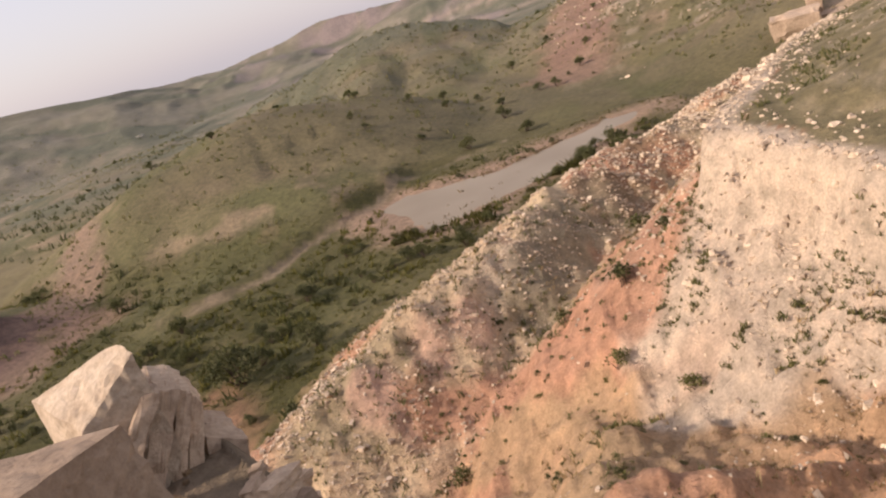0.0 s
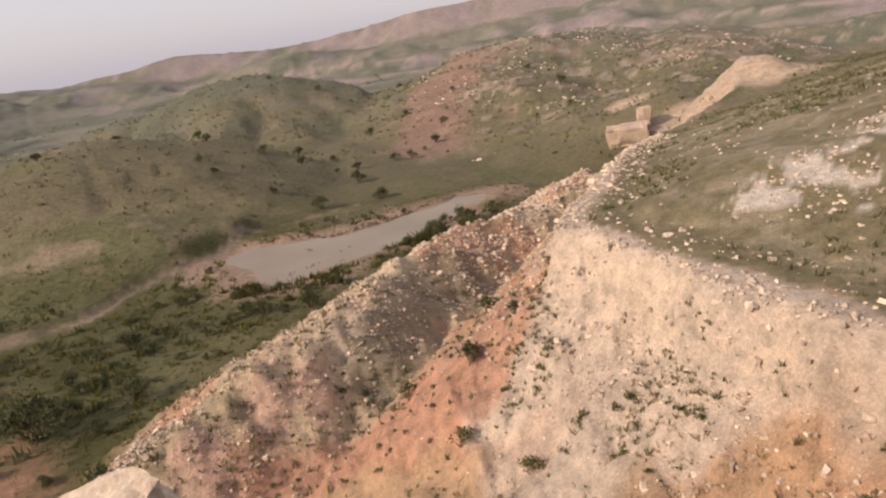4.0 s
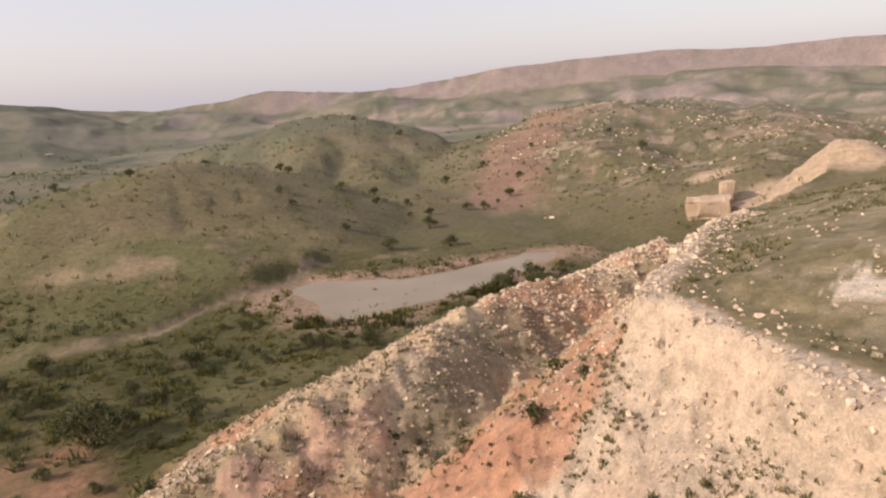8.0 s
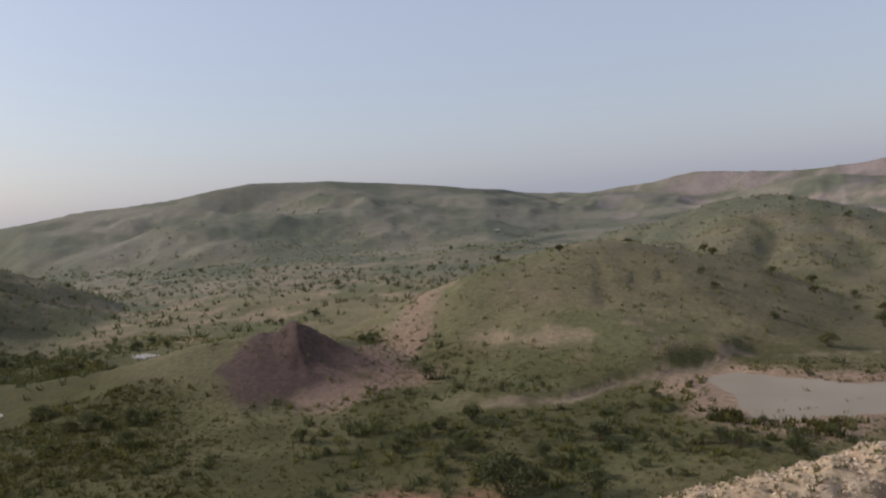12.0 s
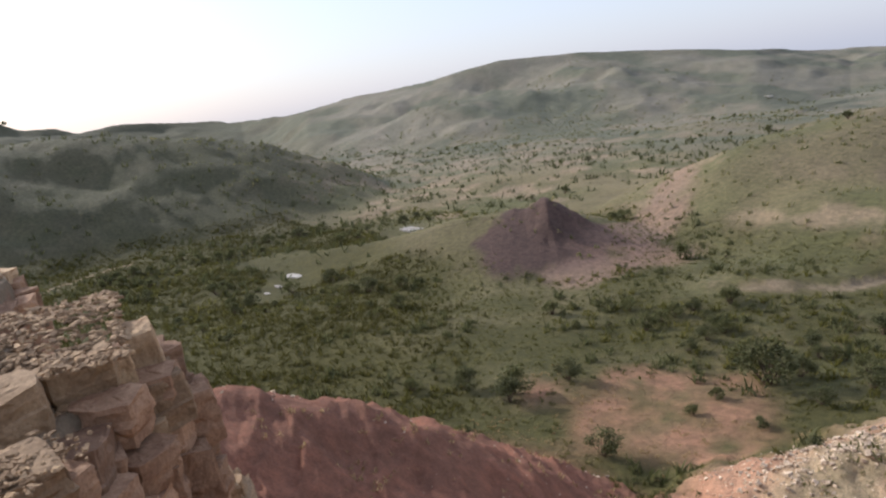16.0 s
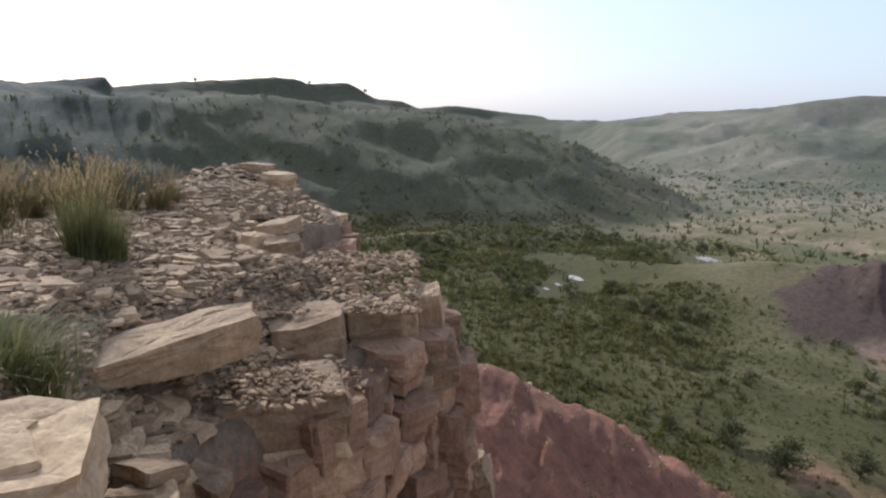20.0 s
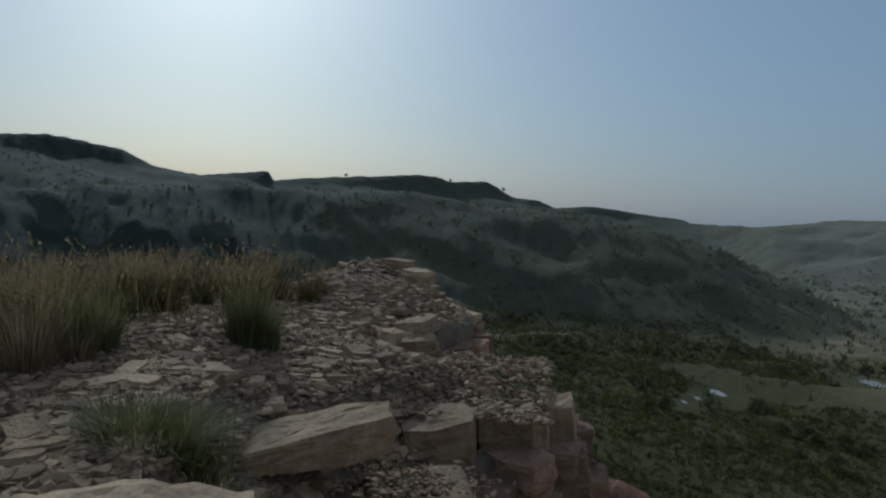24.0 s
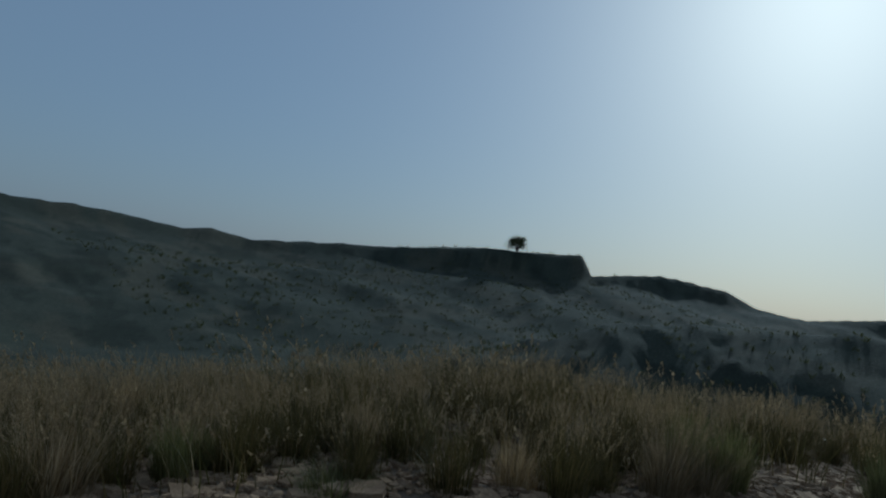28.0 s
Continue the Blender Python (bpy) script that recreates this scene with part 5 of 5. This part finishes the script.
TALL = [make_tuft(800 + i, 0.95, 0.75, 330, 60, DRY_LEAF if i == 0 else BELT_LEAF, "tall wind-bent grass tuft with pale seed heads", "grass belt on the plateau") for i in range(4)]
DENSE = [make_tuft(820 + i, 1.05, 0.6, 620, 70, TUFT_LEAF, "dense upright grass tuft standing in the rubble", "tufts in the rubble") for i in range(2)]
LOW = [make_tuft(830 + i, 0.42, 0.75, 420, 0, TUFT_LEAF, "low bright green tuft among the stones", "tufts in the rubble") for i in range(2)]
for x, y, k in [(-7.35, -1.35, 1.0), (-6.2, -2.35, 0.85), (-7.5, -1.15, 0.8), (-5.9, -2.6, 0.8), (-6.6, -2.9, 0.9)]:
    plant(DENSE[q.randrange(2)], x, y, k, q.uniform(0, 50))
for x, y, k in [(-3.98, -1.0, 1.3), (-4.15, -1.12, 1.15), (-3.8, -1.12, 1.05), (-4.12, -0.86, 0.85), (-3.95, -1.3, 1.0), (-3.2, -2.6, 0.7), (-2.9, -3.6, 0.9), (-4.6, -2.9, 0.5)]:
    plant(LOW[q.randrange(2)], x, y, k, q.uniform(0, 360))
bx_, by_, bz_, rs = scatter(2600, (-17, 3, -14, 0.2), lambda x, y, z: smooth(-0.3, 0.6, np.hypot(x, y) - belt_front(x, y)) * smooth(13, 9, np.hypot(x, y)) * (away(x, y, EDGE) < -0.3), 71)
for i in range(min(len(bx_), 290)):
    plant(TALL[rs.randint(4)], bx_[i], by_[i], rs.uniform(0.55, 0.95), rs.uniform(-40, 60), z=bz_[i])


def belt_stuff(name, xs, ys, zs, rs, tall, wide, material, label, plumes):
    """A dense stand of grass: bent ribbons, or stalks that end in a loose plume."""
    n = len(xs)
    h = tall * rs.uniform(0.4, 1.05, n) * (1 + 0.6 * fbm(xs, ys, 1.5, 3, 307))
    lean = np.stack([rs.normal(0.26, 0.17, n), rs.normal(0.08, 0.17, n)], 1) * h[:, None] * 1.2
    a = rs.uniform(0, np.pi, n)
    side = np.stack([np.cos(a), np.sin(a)], 1)
    rows = []
    for t, wv in ((0, 1.0), (0.35, 0.9), (0.7, 0.65), (1.0, 0.12)):
        cx, cy = xs + lean[:, 0] * t * t, ys + lean[:, 1] * t * t
        cz = zs - 0.05 + h * (t - 0.18 * t * t)
        w = wide * wv
        rows.append(np.stack([cx - side[:, 0] * w, cy - side[:, 1] * w, cz], 1))
        rows.append(np.stack([cx + side[:, 0] * w, cy + side[:, 1] * w, cz], 1))
    v = np.stack(rows, 1)
    idx = np.arange(n)[:, None] * 8
    q4 = np.concatenate([idx + np.array([2 * k, 2 * k + 1, 2 * k + 3, 2 * k + 2]) for k in range(3)], 0)
    co = v.reshape(-1, 3)
    if plumes:
        tip = (v[:, 6] + v[:, 7]) / 2
        m = 9
        tp = np.repeat(tip, m, 0)
        k = np.tile(np.arange(m), n)[:, None]
        way = np.repeat(np.stack([lean[:, 0], lean[:, 1], h * 0.6], 1), m, 0)
        way = way / np.linalg.norm(way, axis=1)[:, None]
        c = tp - way * 0.016 * k + rs.normal(0, 0.006, (n * m, 3))
        d = (way + rs.normal(0, 0.5, (n * m, 3))) * 0.026
        s2 = rs.normal(0, 1, (n * m, 3)) * 0.006
        pl = np.stack([c - s2, c + s2, c + d + s2 * 0.3, c + d - s2 * 0.3], 1).reshape(-1, 3)
        q4 = np.concatenate([q4, len(co) + np.arange(n * m * 4).reshape(-1, 4)], 0)
        co = np.concatenate([co, pl], 0)
    me = bpy.data.meshes.new(name)
    me.vertices.add(len(co))
    me.vertices.foreach_set("co", co.ravel())
    me.loops.add(q4.size)
    me.loops.foreach_set("vertex_index", q4.ravel().astype(np.int32))
    me.polygons.add(len(q4))
    me.polygons.foreach_set("loop_start", np.arange(len(q4), dtype=np.int32) * 4)
    me.update(calc_edges=True)
    me.materials.append(material)
    return tagged(new(name, me), label, "grass", kind="stuff")


def belt_keep(x, y, z):
    r = np.hypot(x, y)
    return smooth(-0.2, 0.9, r - belt_front(x, y) + 1.0 * fbm(x, y, 1.3, 3, 303)) * smooth(13.5, 10.5, r) * (away(x, y, EDGE) < -0.2) * (0.22 + 0.78 * smooth(-0.15, 0.4, fbm(x, y, 0.9, 2, 305)))


gx, gy, gz, rs = scatter(60000, (-16, 4, -14, 0), belt_keep, 72)
belt_stuff("belt_grass", gx, gy, gz, rs, 0.70, 0.005, BELT_LEAF, "dense green-brown grass covering the plateau", False)
gx, gy, gz, rs = scatter(14000, (-16, 4, -14, 0), belt_keep, 73)
belt_stuff("belt_plumes", gx, gy, gz, rs, 0.92, 0.0025, DRY_LEAF, "straw-coloured feathery seed stalks above the grass", True)
fx_, fy_, fz_, rs = scatter(15000, (-340, -70, -230, 170), lambda x, y, z: 0.5 * (np.hypot(x, y) < 330), 74)
clump_stuff("far_scrub", list(zip(fx_, fy_, fz_, rs.uniform(0.5, 1.6, len(fx_)))), BUSH_LEAF, "dark scrub over the far slopes", "scrub", 6)
fx_, fy_, fz_, rs = scatter(9000, (-260, 40, 120, 330), lambda x, y, z: 0.8 * smooth(0.0, 0.5, fbm(x, y, 16, 4, 381)), 75)
clump_stuff("far_scrub", list(zip(fx_, fy_, fz_, 0.3 + 1.2 * rs.uniform(0, 1, len(fx_)) ** 3)), BUSH_LEAF, "dark scrub over the far plain", "scrub", 6)
tx_, ty_, tz_, rs = scatter(9000, (1, 13, 7, 28), lambda x, y, z: (0.25 + 0.75 * smooth(0.5, -0.5, away(x, y, PALE_SKIRT))) * 0.75 * (away(x, y, EDGE) > 3) * (away(x, y, TERRACE) > 0.6) * smooth(-0.3, 0.4, fbm(x, y, 2, 3, 383)), 76)
clump_stuff("face_tufts", list(zip(tx_, ty_, tz_, 0.07 + 0.16 * rs.uniform(0, 1, len(tx_)) ** 1.5)), TUFT_LEAF, "small grey-green tufts dotting the pale face", "grass", 16)
for x, y, k in [(-2.2, -4.4, 1.0), (-2.5, -4.6, 0.9), (-4.4, -4.3, 0.8)]:
    plant(DENSE[q.randrange(2)], x, y, k * 0.6, q.uniform(0, 50), "dark dry tuft with seed heads by the grass belt")

# ---- lone tree on the far plateau ----
def make_tree(x, y, z, tall, seed, label):
    q = random.Random(seed)
    ob = new("tree")
    co, f = [], []

    def limb(p0, p1, r0, r1):
        b = len(co)
        for p, rr in ((p0, r0), (p1, r1)):
            for k in range(6):
                co.append((p.x + math.cos(k * 1.047) * rr, p.y + math.sin(k * 1.047) * rr, p.z))
        for k in range(6):
            f.append((b + k, b + (k + 1) % 6, b + 6 + (k + 1) % 6, b + 6 + k))

    top = Vector((0.1, 0, tall * 0.08))
    limb(Vector((0, 0, -0.3)), top, tall * 0.05, tall * 0.035)
    lco, lf = [], []
    for i in range(13):
        a = i * 0.95 + q.uniform(-0.3, 0.3)
        u_ = q.uniform(-0.5, 1.0)
        w_ = math.sqrt(1 - u_ * u_) * q.uniform(0.6, 1.0)
        e = top + Vector((math.cos(a) * tall * 0.42 * w_, math.sin(a) * tall * 0.42 * w_, tall * (0.3 + 0.42 * u_)))
        limb(top - Vector((0, 0, tall * 0.1)), e, tall * 0.022, tall * 0.006)
        for _ in range(170):
            c = e + Vector((q.gauss(0, 1), q.gauss(0, 1), q.gauss(0, 0.7))) * tall * 0.12
            u = Vector((q.gauss(0, 1), q.gauss(0, 1), q.gauss(0, 1))).normalized() * tall * 0.04
            v = u.cross(Vector((q.gauss(0, 1), q.gauss(0, 1), q.gauss(0, 1)))).normalized() * tall * 0.018
            b = len(lco)
            lco += [tuple(c - u), tuple(c + v), tuple(c + u), tuple(c - v)]
            lf.append((b, b + 1, b + 2, b + 3))
    part("trunk", from_arrays("trunk", co, f, BARK), ob)
    part("crown", from_arrays("crown", lco, lf, BUSH_LEAF), ob)
    ob.location = (x, y, z)
    return tagged(ob, label, "tree")


for az, tall, words in [(127.3, 8.5, "lone rounded tree on the rim of the far plateau"), (80.9, 2.8, "small tree on the far ridge"), (85.3, 2.2, "small tree on the far ridge"), (93.9, 2.2, "small tree on the far ridge")]:
    dist = float(np.interp(az, [p[0] for p in SKY_DIST], [p[1] for p in SKY_DIST])) + 1
    tx, ty, _ = polar(az, dist, 0)
    make_tree(tx, ty, ground_z(tx, ty), tall, int(az), words)

# ---- sandy crags on the far side of the terrace ----
CRAG = stone_material("sandy_crag", (0.36, 0.265, 0.19), (0.5, 0.385, 0.285), 0.6)
for az, dist, z, size, turn in ((-26.4, 90, -15.4, (5.6, 4.0, 4.8), -30), (-27.6, 93, -13.9, (2.0, 2.2, 5.0), -20), (-28.6, 91, -15.6, (3.2, 3.0, 3.0), -44)):
    x, y, _ = polar(az, dist, 0)
    cut = new("earth_block", rock_data("earth_block", size, int(dist), CRAG, 0.25, 1, True))
    cut.matrix_world = pose(x, y, z, 0, 0, turn)
    tagged(cut, "block of cut sandy earth beyond the terrace", "rock", "cut earth blocks")

# white marker on the far bank
x, y, _ = polar(-21.2, 262, 0)
mz = ground_z(x, y)
PAN = stone_material("dried_mud", (0.36, 0.33, 0.28), (0.55, 0.52, 0.47), 1.5)
WHITE = stone_material("whitewash", (0.62, 0.6, 0.57), (0.8, 0.78, 0.75), 2.0)
marker = tagged(new("shrine"), "small whitewashed shrine on the far bank", "shrine")
marker.location = (x, y, mz)
for name, size, z in (("base", (2.4, 2.4, 1.4), 0.6), ("drum", (1.5, 1.5, 1.2), 1.8), ("spire", (0.6, 0.6, 1.4), 2.9)):
    ob = part(name, rock_data(name, size, len(name), WHITE, 0.03, 1), marker)
    ob.location = (0, 0, z)


# white dry pools on the valley floor, ringed with stones
def pool(x, y, rx, ry, seed, label):
    q = random.Random(seed)
    n = 22
    loop = [(x + math.cos(i * 6.283 / n) * rx * q.uniform(0.75, 1.1), y + math.sin(i * 6.283 / n) * ry * q.uniform(0.7, 1.1)) for i in range(n)]
    z = max(ground_z(a, b) for a, b in loop[::3]) + 0.05
    bm = bmesh.new()
    top = [bm.verts.new((a, b, z)) for a, b in loop]
    low = [bm.verts.new((a, b, z - 0.7)) for a, b in loop]
    bm.faces.new(top)
    for i in range(n):
        bm.faces.new((top[i], low[i], low[(i + 1) % n], top[(i + 1) % n]))
    me = bpy.data.meshes.new("salt_pan")
    bm.to_mesh(me)
    bm.free()
    me.materials.append(PAN)
    return tagged(new("salt_pan", me), label, "salt pan", "white pans of the valley")


for x, y, a, b, i in PANS:
    pool(x, y, a * 0.7, b * 0.8, i, "whitish dry pan on the valley floor")

# dead reeds standing in the pond
rd = []
q = random.Random(21)
BAR = [(0.7, 69.9), (6.8, 71.8), (11, 74.5), (16, 77.4)]
for (x0, y0), (x1, y1) in zip(BAR, BAR[1:]):
    for i in range(26):
        t = q.random()
        rd.append((x0 + t * (x1 - x0) + q.gauss(0, 0.15), y0 + t * (y1 - y0) + q.gauss(0, 0.15), FLOOR - 0.2, q.uniform(0.3, 0.6)))
for i in range(24):
    x, y = q.uniform(-4, 12), q.uniform(58, 68)
    if q.random() < 0.6:
        x, y = q.uniform(-5, 2), q.uniform(58, 62)
    rd.append((x, y, FLOOR - 0.3, q.uniform(0.25, 0.6)))
clump_stuff("reeds", rd, DRY_LEAF, "dead reeds standing in the muddy pond", "reeds", 5)
